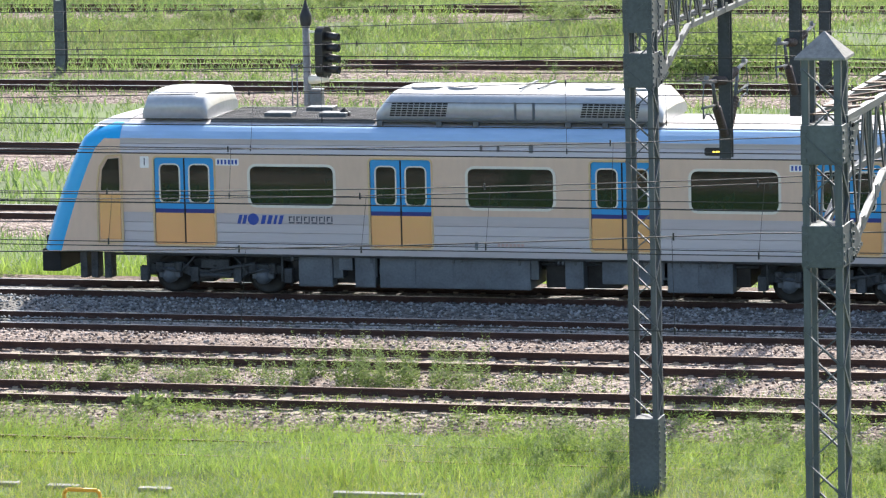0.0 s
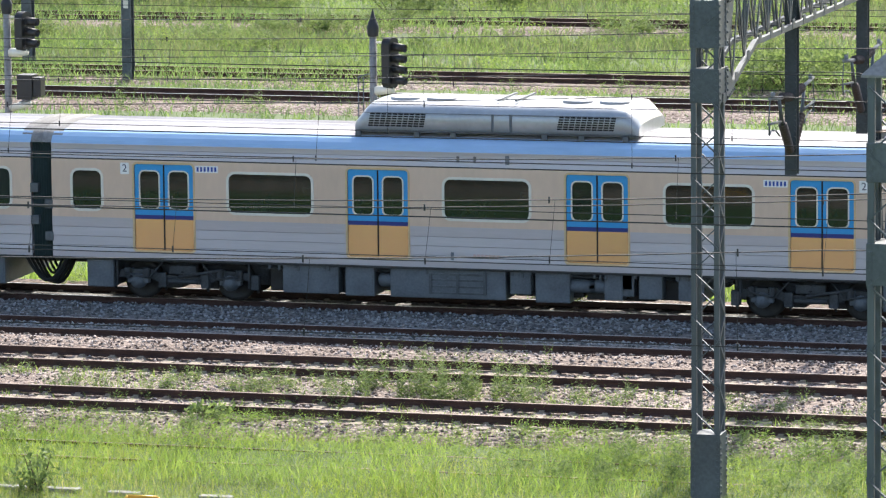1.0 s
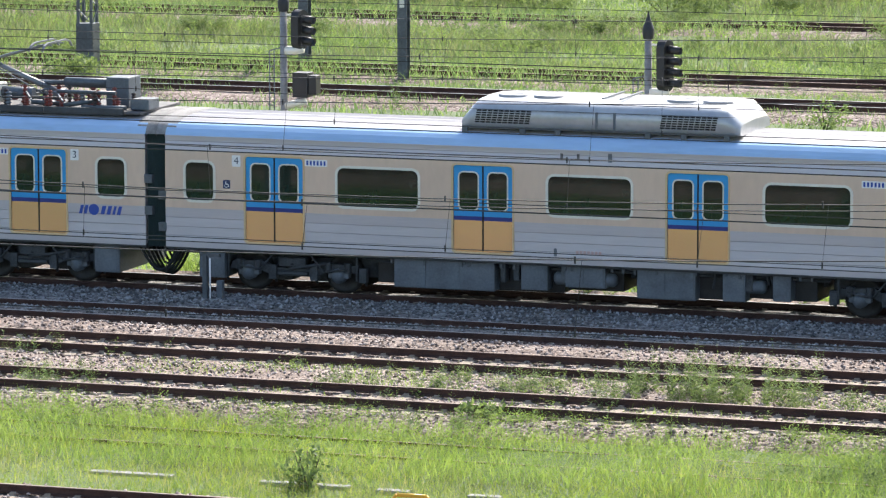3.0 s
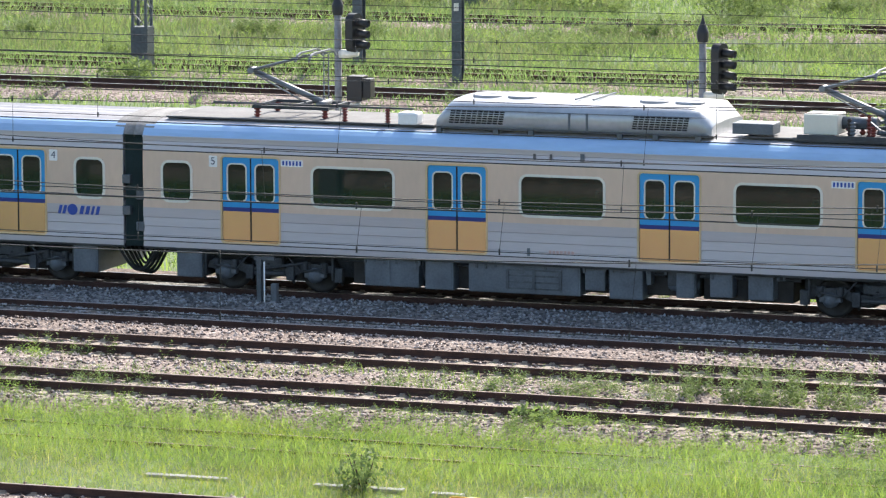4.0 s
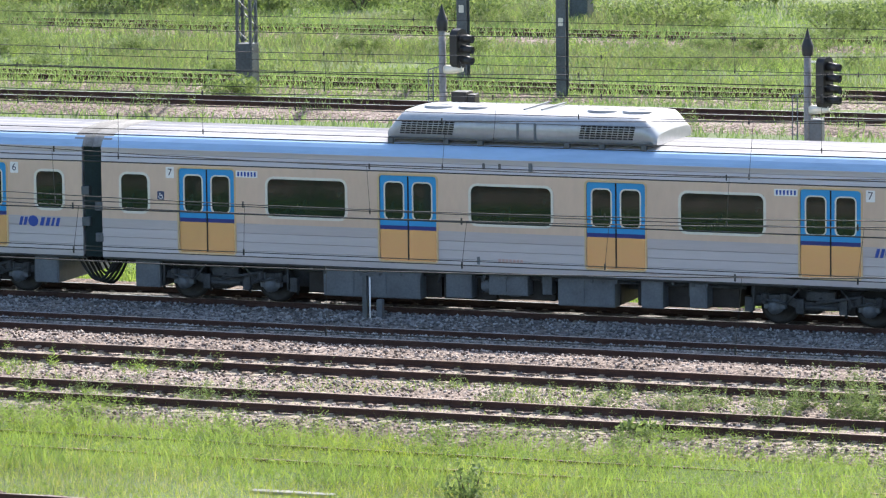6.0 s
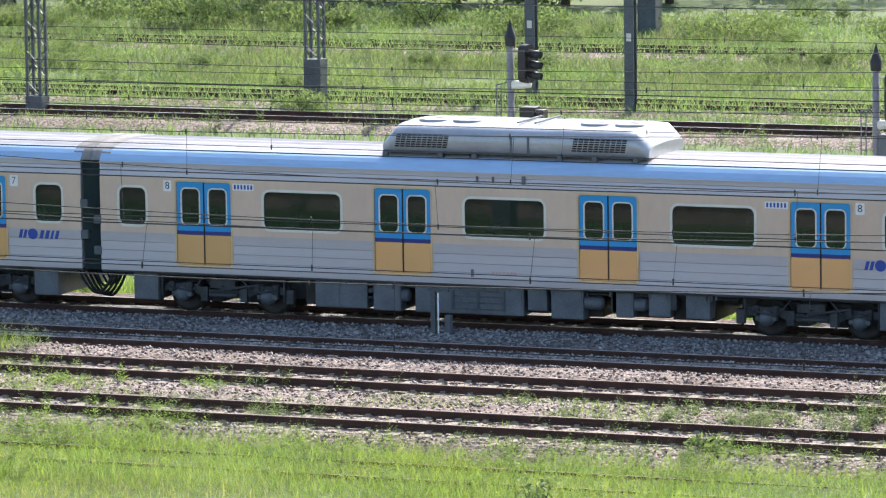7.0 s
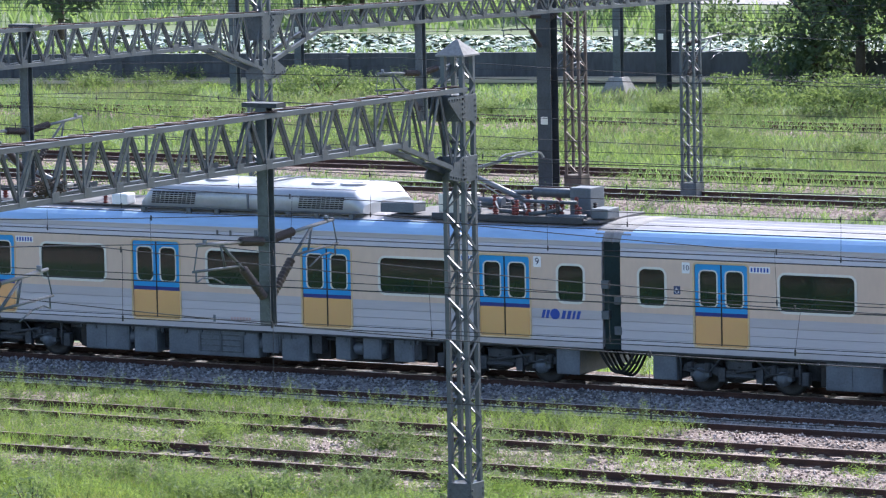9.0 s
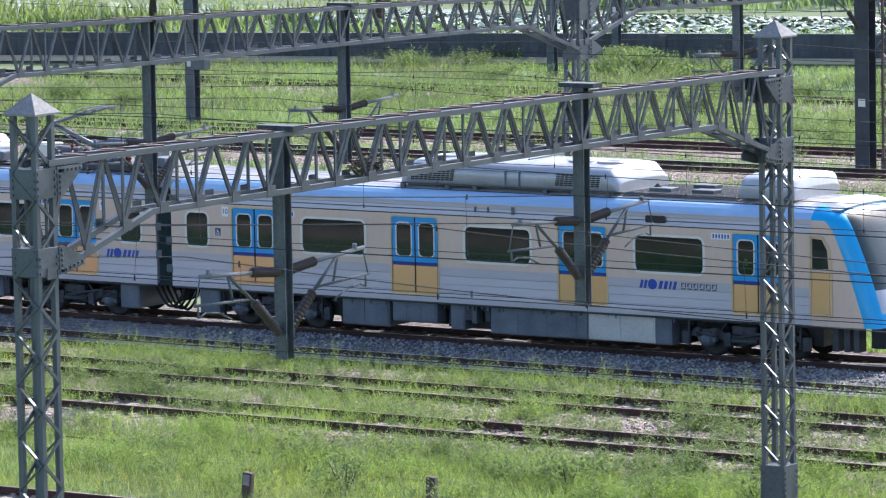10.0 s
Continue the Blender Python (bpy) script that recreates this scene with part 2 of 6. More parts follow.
def rrect(w, h, r, n=4):
    """Rounded rectangle, counter-clockwise, centred."""
    pts = []
    for cx, cy, a0 in ((w / 2 - r, h / 2 - r, 0), (-w / 2 + r, h / 2 - r, 90), (-w / 2 + r, -h / 2 + r, 180), (w / 2 - r, -h / 2 + r, 270)):
        pts += [(cx + r * math.cos(radians(a0 + 90 * i / n)), cy + r * math.sin(radians(a0 + 90 * i / n))) for i in range(n + 1)]
    return pts


def ring_frame(w, h, r, t, depth):
    """A rounded frame in the xz plane, facing -y, its outer size w by h, t wide."""
    bm = bmesh.new()
    o, i = rrect(w, h, r), rrect(w - 2 * t, h - 2 * t, max(0.01, r - t))
    k = len(o)
    rows = [[bm.verts.new((x, y, z)) for x, z in pts] for pts, y in ((o, 0), (o, -depth), (i, -depth), (i, 0.03))]
    for a, b in zip(rows, rows[1:]):
        for j in range(k):
            bm.faces.new((a[j], a[(j + 1) % k], b[(j + 1) % k], b[j]))
    bmesh.ops.recalc_face_normals(bm, faces=bm.faces)
    return bm


def plate(w, h, r, depth):
    """A rounded plate in the xz plane, its face towards -y."""
    bm = bmesh.new()
    pts = rrect(w, h, r)
    f0 = [bm.verts.new((x, -depth, z)) for x, z in pts]
    b0 = [bm.verts.new((x, 0, z)) for x, z in pts]
    bm.faces.new(f0)
    k = len(pts)
    for j in range(k):
        bm.faces.new((f0[j], b0[j], b0[(j + 1) % k], f0[(j + 1) % k]))
    bmesh.ops.recalc_face_normals(bm, faces=bm.faces)
    return bm

# ---- ground and tracks ----
def sheet(name, xs, ys, zf, material, label, category="ground", kind="structure", smooth=True):
    """A grid of quads with heights zf(x, y)."""
    bm = bmesh.new()
    g = [[bm.verts.new((x, y, zf(x, y))) for x in xs] for y in ys]
    for j in range(len(ys) - 1):
        for i in range(len(xs) - 1):
            bm.faces.new((g[j][i], g[j][i + 1], g[j + 1][i + 1], g[j + 1][i])).smooth = smooth
    return tagged(part(name, bm, material), label, category, kind=kind)


def nz(x, y, s, seed=0.0):
    return noise.noise(Vector((x * s, y * s, seed)))


def steps(a, b, d):
    n = max(1, int(round((b - a) / d)))
    return [a + (b - a) * i / n for i in range(n + 1)]


TRACKS = dict(main=99.93, next=95.41, old=91.52, weedy=87.0, near=75.2)
GROUND_Z = -0.40


def ground_z(x, y):
    return GROUND_Z + 0.06 * nz(x, y, 0.15) + 0.03 * nz(x, y, 0.7, 3)


gx = [-2500, -900, -400, -260] + steps(-200, 40, 3.0) + [120, 400, 2500]
gy = [-1500, -300, -60, 0, 40] + steps(60, 200, 2.5) + [230, 280, 400, 900, 3000]
sheet("ground", gx, gy, lambda x, y: ground_z(x, y) if -210 < x < 60 and 55 < y < 205 else GROUND_Z, M["soil"],
      "grassy green ground of a railway yard")


def heap(y):
    """Ballast heaped up between tracks and inside the next track."""
    h = 0.0
    for a, b, top in ((96.35, 98.95, 0.10), (94.75, 96.1, 0.075), (92.55, 94.5, 0.13), (88.1, 90.5, 0.03)):
        if a < y < b:
            h = top * min(1.0, (y - a) / 0.45, (b - y) / 0.45)
    return h


def bed(name, y0, y1, z, material, label, x0=-190, x1=30, seed=1.0):
    ys = [y0 - 0.9, y0, *steps(y0 + 0.2, y1 - 0.2, 0.24), y1, y1 + 0.9]

    def zf(x, y):
        if y < y0 or y > y1:
            return GROUND_Z - 0.12
        return z + heap(y) + 0.03 * nz(x, y, 0.9, seed) + 0.015 * nz(x, y, 4, seed)
    return sheet(name, steps(x0, x1, 0.8), ys, zf, material, label, "ballast")


# train's shade is put into this grey; brown begins at the shadow edge
bed("ballast_bed", 94.85, 100.75, -0.150, M["ballast"], "grey crushed stone ballast under the main tracks", seed=1)
bed("ballast_bed_back", 100.95, 102.5, -0.19, M["darkballast"], "brownish ballast shoulder beyond the main track", seed=3)
bed("ballast_bed_old", 85.5, 94.6, -0.19, M["oldballast"], "brownish weathered ballast under disused tracks", seed=5)
bed("ballast_bed_near", 73.4, 76.8, -0.17, M["oldballast"], "brownish ballast along a siding in the grass", seed=7)


def rail_mesh(x0, x1, bend):
    """A rail's section swept along x; bend(x) gives its sideways shift."""
    prof = [(-0.065, -0.155), (-0.065, -0.14), (-0.012, -0.12), (-0.012, -0.045), (-0.036, -0.035), (-0.036, -0.006), (-0.028, 0), (0.028, 0), (0.036, -0.006), (0.036, -0.035), (0.012, -0.045), (0.012, -0.12), (0.065, -0.14), (0.065, -0.155)]
    bm = bmesh.new()
    prev = None
    for x in steps(x0, x1, 6.0):
        dy, dz = bend(x)
        row = [bm.verts.new((x, y + dy, z + dz)) for y, z in prof]
        if prev:
            for i in range(len(prof) - 1):
                bm.faces.new((prev[i], row[i], row[i + 1], prev[i + 1])).material_index = 1 if i in (5, 6, 7) else 0
        prev = row
    bmesh.ops.recalc_face_normals(bm, faces=bm.faces)
    return bm


def sleeper_mesh():
    bm = bmesh.new()
    box(bm, -0.125, 0.125, -1.22, 1.22, -0.34, -0.165, 0.02)
    for s in (-1, 1):
        box(bm, -0.09, 0.09, s * 0.75 - 0.13, s * 0.75 + 0.13, -0.167, -0.145)
        box(bm, -0.05, 0.05, s * 0.75 - 0.11, s * 0.75 - 0.05, -0.15, -0.115)
        box(bm, -0.05, 0.05, s * 0.75 + 0.05, s * 0.75 + 0.11, -0.15, -0.115)
    me = bpy.data.meshes.new("sleeper")
    bm.to_mesh(me)
    bm.free()
    me.materials.append(M["sleeper"])
    return me


SLEEPER = sleeper_mesh()


def track(y, x0, x1, head, label, s0=None, s1=None, bend=lambda x: (0.0, 0.0), pitch=0.62):
    t = empty("railway_track", pose(0, y, 0), label=label, category="railway track", kind="structure")
    for s in (-0.752, 0.752):
        part("rail", rail_mesh(x0, x1, lambda x, s=s: (s + bend(x)[0], bend(x)[1])), [M["rust"], head], t)
    rnd = random.Random(int(y * 10))
    if s0 is not None:
        n = int((s1 - s0) / pitch)
        for i in range(n):
            x = s0 + i * pitch
            dy, dz = bend(x)
            part("sleeper", SLEEPER, None, t, m=pose(x + rnd.uniform(-0.03, 0.03), dy + rnd.uniform(-0.03, 0.03), dz - 0.005, 0, 0, rnd.uniform(-1, 1)))
    return t


track(TRACKS["main"], -300, 60, M["railtop"], "main railway track with shiny rail heads on grey ballast", -96, -8)
track(TRACKS["next"], -300, 60, M["railtop"], "main railway track with dark rails on grey ballast", -84, -8)
track(TRACKS["old"], -220, 60, M["railrusttop"], "rusty disused railway track on concrete sleepers", -80, -8)
track(TRACKS["weedy"], -220, 60, M["railrusttop"], "rusty railway track overgrown with weeds", -76, -8)
track(83.15, -220, 60, M["railrusttop"], "rusty railway track half buried in grass", bend=lambda x: (0.0, -0.36))
track(TRACKS["near"], -220, 60, M["railrusttop"], "rusty siding track at the edge of tall grass", -66, -8)
for y, lab in ((112.0, "railway track on dark ballast behind the train"), (124.6, "railway track in the grass behind the train"),
               (140.4, "railway track with light rail heads across the meadow"), (147.6, "rusty railway track half hidden in the meadow"),
               (166.4, "rusty railway track far across the meadow")):
    sunk = -0.08 if y > 145 else 0.0
    bed("ballast_bed_far", y - 1.7, y + 1.7, -0.2 + sunk, M["oldballast"], "brownish ballast strip through the far meadow", -260, 30, y)
    track(y, -300, 60, M["railtop"] if y in (112.0, 124.6, 140.4) else M["railrusttop"], lab, bend=lambda x, sunk=sunk: (0.0, sunk))

# ---- the train ----
HALF_W = 1.552
DOOR_P = 4.8
DOORS = [-10 + 2.8 + DOOR_P * i for i in range(4)]
Z_BOT, Z_BELT, Z_CANT, Z_BAND = 0.97, 1.84, 3.20, 3.42
DOOR_W, DOOR_Z0, DOOR_Z1 = 1.36, 1.13, 3.04
WIN_W, WIN_Z0, WIN_Z1 = 1.86, 2.02, 2.86
SMALL_W = 0.66


def wall_mesh(x0, x1, openings):
    """A side wall with real openings, outside towards -y; rows of silver, beige and silver."""
    xs = sorted({round(v, 4) for v in [x0, x1, *[o[0] for o in openings], *[o[1] for o in openings]]})
    grooves = [1.22, 1.235, 1.42, 1.435, 1.62, 1.635, 3.22, 3.235, 3.31, 3.325]
    zs = sorted({round(v, 4) for v in [Z_BOT, Z_BELT, 3.12, Z_BAND, *grooves, *[o[2] for o in openings], *[o[3] for o in openings]]})
    bm = bmesh.new()
    vs = {}

    def v(x, z, y):
        k = (x, z)
        if k not in vs:
            vs[k] = bm.verts.new((x, -y, z))
        return vs[k]
    lows = {1.22, 1.42, 1.62, 3.22, 3.31}
    for i in range(len(xs) - 1):
        for j in range(len(zs) - 1):
            cx, cz = (xs[i] + xs[i + 1]) / 2, (zs[j] + zs[j + 1]) / 2
            if any(o[0] < cx < o[1] and o[2] < cz < o[3] for o in openings):
                continue

            def yy(z):
                lean = 0.02 * max(0.0, (z - 3.0) / 0.4)
                return HALF_W - lean - (0.012 if z in lows else 0)
            f = bm.faces.new((v(xs[i], zs[j], yy(zs[j])), v(xs[i + 1], zs[j], yy(zs[j])), v(xs[i + 1], zs[j + 1], yy(zs[j + 1])), v(xs[i], zs[j + 1], yy(zs[j + 1]))))
            f.material_index = 1 if Z_BELT < cz < 3.12 else 0
    bm.normal_update()
    # the reveal: each open edge goes 5 cm inward
    for e in [e for e in bm.edges if e.is_boundary]:
        a, b = e.verts
        va, vb = bm.verts.new(a.co + Vector((0, 0.05, 0))), bm.verts.new(b.co + Vector((0, 0.05, 0)))
        bm.faces.new((a, b, vb, va))
    me = bpy.data.meshes.new("side_wall")
    bm.to_mesh(me)
    bm.free()
    me.materials.append(M["silver"])
    me.materials.append(M["beige"])
    return me


def mesh_of(bm, *mats):
    me = bpy.data.meshes.new("m")
    bm.normal_update()
    bm.to_mesh(me)
    bm.free()
    for mm in mats:
        me.materials.append(mm)
    return me


def leaf_mesh():
    """One sliding door leaf with its window hole: blue above, navy stripe, ochre below."""
    w = DOOR_W / 2 - 0.012
    xs = [-w / 2, -0.215, 0.215, w / 2]
    zs = [DOOR_Z0 + 0.012, 1.83, 1.92, 2.06, 2.87, DOOR_Z1 - 0.02]
    bm = bmesh.new()
    g = [[bm.verts.new((x, 0, z)) for x in xs] for z in zs]
    for j in range(5):
        for i in range(3):
            if i == 1 and j == 3:
                continue
            bm.faces.new((g[j][i], g[j][i + 1], g[j + 1][i + 1], g[j + 1][i])).material_index = (1 if j == 0 else 2 if j == 1 else 0)
    for e in [e for e in bm.edges if e.is_boundary]:
        a, b = e.verts
        va, vb = bm.verts.new(a.co + Vector((0, 0.04, 0))), bm.verts.new(b.co + Vector((0, 0.04, 0)))
        bm.faces.new((a, b, vb, va)).material_index = 1 if max(a.co.z, b.co.z) < 1.84 else 0
    return mesh_of(bm, M["blue"], M["ochre"], M["navy"], M["dark"])


MESH = dict(
    leaf=leaf_mesh(),
    leafframe=mesh_of(ring_frame(0.48, 0.86, 0.125, 0.03, 0.012), M["cream"]),
    leafpane=mesh_of(plate(0.43, 0.81, 0.07, 0.006), M["glass"]),
    winframe=mesh_of(ring_frame(WIN_W + 0.10, WIN_Z1 - WIN_Z0 + 0.10, 0.19, 0.055, 0.015), M["cream"]),
    winpane=mesh_of(plate(WIN_W, WIN_Z1 - WIN_Z0, 0.06, 0.008), M["glass"]),
    smallframe=mesh_of(ring_frame(SMALL_W + 0.10, WIN_Z1 - WIN_Z0 + 0.10, 0.19, 0.055, 0.015), M["cream"]),
    smallpane=mesh_of(plate(SMALL_W, WIN_Z1 - WIN_Z0, 0.06, 0.008), M["glass"]),
    doorframe=mesh_of(ring_frame(DOOR_W + 0.07, DOOR_Z1 - DOOR_Z0 + 0.06, 0.12, 0.045, 0.012), M["doorrim"]),
    seal=mesh_of(bx(-0.016, 0.016, 0.0, 0.03, -(DOOR_Z1 - DOOR_Z0) / 2 + 0.04, (DOOR_Z1 - DOOR_Z0) / 2 - 0.03), M["dark"]),
    numplate=mesh_of(plate(0.20, 0.25, 0.02, 0.004), M["white"]),
    codeplate=mesh_of(plate(0.52, 0.15, 0.02, 0.004), M["white"]),
)


def code_bars():
    bm = bmesh.new()
    for i in range(6):
        x = -0.20 + i * 0.08
        box(bm, x - 0.022, x + 0.022, -0.006, -0.003, -0.05, 0.05)
    return mesh_of(bm, M["textblue"])


def logo_mesh():
    """The operator's mark as plain slanted blue blocks and a ball."""
    bm = bmesh.new()

    def slab(x, w, h=0.19, z=0.0):
        k = 0.05
        p = [(x, z), (x + w, z), (x + w + k, z + h), (x + k, z + h)]
        bm.faces.new([bm.verts.new((a, 0, b)) for a, b in p])
    slab(0.0, 0.075)
    slab(0.11, 0.075)
    c = [bm.verts.new((0.36 + 0.125 * math.cos(i * math.tau / 20), 0, 0.10 + 0.125 * math.sin(i * math.tau / 20))) for i in range(20)]
    bm.faces.new(c)
    for x, w in ((0.52, 0.09), (0.66, 0.09), (0.80, 0.06), (0.91, 0.08)):
        slab(x, w)
    r = bmesh.ops.extrude_face_region(bm, geom=list(bm.faces))
    bmesh.ops.translate(bm, vec=(0, -0.004, 0), verts=[q for q in r["geom"] if isinstance(q, bmesh.types.BMVert)])
    bmesh.ops.recalc_face_normals(bm, faces=bm.faces)
    return mesh_of(bm, M["textblue"])


def caption_mesh():
    """Six dark syllable blocks after the mark."""
    bm = bmesh.new()
    for i in range(6):
        x = i * 0.168
        for a, b, c, e in ((0.0, 0.13, 0.0, 0.028), (0.0, 0.03, 0.05, 0.15), (0.0, 0.08, 0.125, 0.15), (0.105, 0.13, 0.04, 0.16)):
            box(bm, x + a, x + b, -0.004, 0.0, c, e)
    return mesh_of(bm, M["textdark"])


MESH["codebars"] = code_bars()
MESH["logo"] = logo_mesh()
MESH["caption"] = caption_mesh()


def ring_bars():
    """A wheelchair mark: a wheel, a back and a leg."""
    bm = bmesh.new()
    for i in range(9):
        a, b = radians(-200 + i * 30), radians(-170 + i * 30)
        bar(bm, (0.045 * math.cos(a) - 0.005, 0, 0.045 * math.sin(a) - 0.025), (0.045 * math.cos(b) - 0.005, 0, 0.045 * math.sin(b) - 0.025), 0.004, 0.012)
    bar(bm, (-0.02, 0, 0.06), (-0.015, 0, -0.01), 0.004, 0.018)
    bar(bm, (-0.015, 0, 0.0), (0.03, 0, 0.0), 0.004, 0.014)
    bar(bm, (0.03, 0, 0.0), (0.05, 0, -0.06), 0.004, 0.014)
    return mesh_of(bm, M["white"])


def red_bars():
    bm = bmesh.new()
    for i in range(7):
        box(bm, -0.3 + i * 0.085, -0.24 + i * 0.085, -0.004, 0, -0.035, 0.035)
    return mesh_of(bm, M["redtext"])


MESH.update(vent=mesh_of(plate(0.09, 0.19, 0.01, 0.006), M["under"]), ventpale=mesh_of(plate(0.06, 0.13, 0.01, 0.004), M["roofdark"]),
            notice=mesh_of(plate(0.07, 0.17, 0.01, 0.004), M["under"]), redbars=red_bars(), wheelsign=mesh_of(plate(0.17, 0.19, 0.02, 0.004), M["plum"]), wheelmark=ring_bars())


def digits(txt):
    cu = bpy.data.curves.new("digit", "FONT")
    cu.body, cu.size, cu.align_x, cu.align_y = txt, 0.23 if len(txt) < 2 else 0.18, "CENTER", "CENTER"
    cu.extrude = 0.002
    tmp = new("tmp_text", cu)
    me = bpy.data.meshes.new_from_object(tmp.evaluated_get(bpy.context.evaluated_depsgraph_get()))
    bpy.data.objects.remove(tmp)
    me.transform(Matrix.Rotation(math.pi / 2, 4, "X"))
    me.materials.clear()
    me.materials.append(M["textdark"])
    return me


def roof_profile():
    return [(-HALF_W + 0.02, Z_BAND), (-HALF_W + 0.05, 3.50), (-HALF_W + 0.11, 3.58), (-1.34, 3.66), (-1.22, 3.715), (-0.9, 3.77), (-0.5, 3.80), (0, 3.81)]


def roof_mesh(x0, x1, ridge=True):
    """Blue cove and grey ribbed crown."""
    half = roof_profile()
    pts = half + [(-y, z) for y, z in half[-2::-1]]
    # ribs on the crown
    out = []
    for (y, z), (y2, z2) in zip(pts, pts[1:]):
        out.append((y, z, 0))
        if ridge and abs((y + y2) / 2) < 1.1:
            n = max(2, int(abs(y2 - y) / 0.1))
            for i in range(1, n):
                k = i / n
                zz = z + (z2 - z) * k
                out.append((y + (y2 - y) * (k - 0.22 / n), zz, 1))
                out.append((y + (y2 - y) * k, zz + 0.010, 1))
                out.append((y + (y2 - y) * (k + 0.22 / n), zz, 1))
    out.append((*pts[-1], 0))
    bm = bmesh.new()
    rows = [[bm.verts.new((x, y, z)) for y, z, _ in out] for x in (x0, x1)]
    for i in range(len(out) - 1):
        f = bm.faces.new((rows[0][i + 1], rows[0][i], rows[1][i], rows[1][i + 1]))
        f.material_index = 0 if abs((out[i][0] + out[i + 1][0]) / 2) > 1.22 else 1
    for r in rows:
        bm.faces.new(r)
    bmesh.ops.recalc_face_normals(bm, faces=bm.faces)
    return mesh_of(bm, M["band"], M["roof"])


def loft(sections, smooth=False):
    """Joins closed sections (lists of points) into a skin with both ends capped."""
    bm = bmesh.new()
    rows = [[bm.verts.new(p) for p in s] for s in sections]
    k = len(rows[0])
    for a, b in zip(rows, rows[1:]):
        for j in range(k):
            bm.faces.new((a[j], a[(j + 1) % k], b[(j + 1) % k], b[j])).smooth = smooth
    bm.faces.new(rows[0][::-1])
    bm.faces.new(rows[-1])
    bmesh.ops.recalc_face_normals(bm, faces=bm.faces)
    return bm


def ac_cover(x0, x1, z0, z1, hw=1.22, slope=0.30):
    """The long air-conditioner hood: rounded shoulders, sloped ends."""
    def sec(x, zt, w):
        half = [(-w, 0.0), (-w, 0.48), (-w + 0.015, 0.62), (-w + 0.06, 0.76), (-w + 0.14, 0.88), (-w + 0.27, 0.955), (-w + 0.48, 1.0)]
        side = [(x, y, z0 + (zt - z0) * k) for y, k in half]
        return side + [(x, 0, zt + 0.02)] + [(a, -y, z) for a, y, z in side[::-1]]
    return loft(smooth=True, sections=[sec(x0, z0 + 0.25, hw - 0.06), sec(x0 + slope * 0.6, z1 - 0.14, hw - 0.03), sec(x0 + slope, z1 - 0.02, hw), sec(x0 + slope + 0.3, z1, hw),
                 sec(x1 - slope - 0.3, z1, hw), sec(x1 - slope, z1 - 0.02, hw), sec(x1 - slope * 0.6, z1 - 0.14, hw - 0.03), sec(x1, z0 + 0.25, hw - 0.06)])


def grille_mesh(w, h):
    """A panel of dark louvre slots."""
    bm = bmesh.new()
    for r in range(6):
        for c in range(10):
            x, z = -w / 2 + (c + 0.5) * w / 10 + 0.05 * (r / 5 - 0.5), -h / 2 + (r + 0.5) * h / 6
            box(bm, x - w / 25, x + w / 25, -0.012, 0.0, z - h / 20, z + h / 20)
    return mesh_of(bm, M["dark"])


MESH["grille"] = grille_mesh(1.25, 0.30)
MESH["hanger"] = mesh_of(bx(-0.025, 0.025, -0.025, 0.025, -0.06, 0.08, 0.005), M["galv"])


def wheel_mesh():
    bm = bmesh.new()
    for s in (-1, 1):
        lathe(bm, (0, s * 0.68, 0), (0, s * 0.82, 0), [(0, 0.05), (0, 0.44), (0.25, 0.44), (0.3, 0.43), (0.95, 0.42), (0.95, 0.34), (0.75, 0.30), (0.75, 0.14), (1.0, 0.12), (1.0, 0.01)], 24)
    rod(bm, (0, -0.8, 0), (0, 0.8, 0), 0.08, 10)
    return mesh_of(bm, M["wheel"])


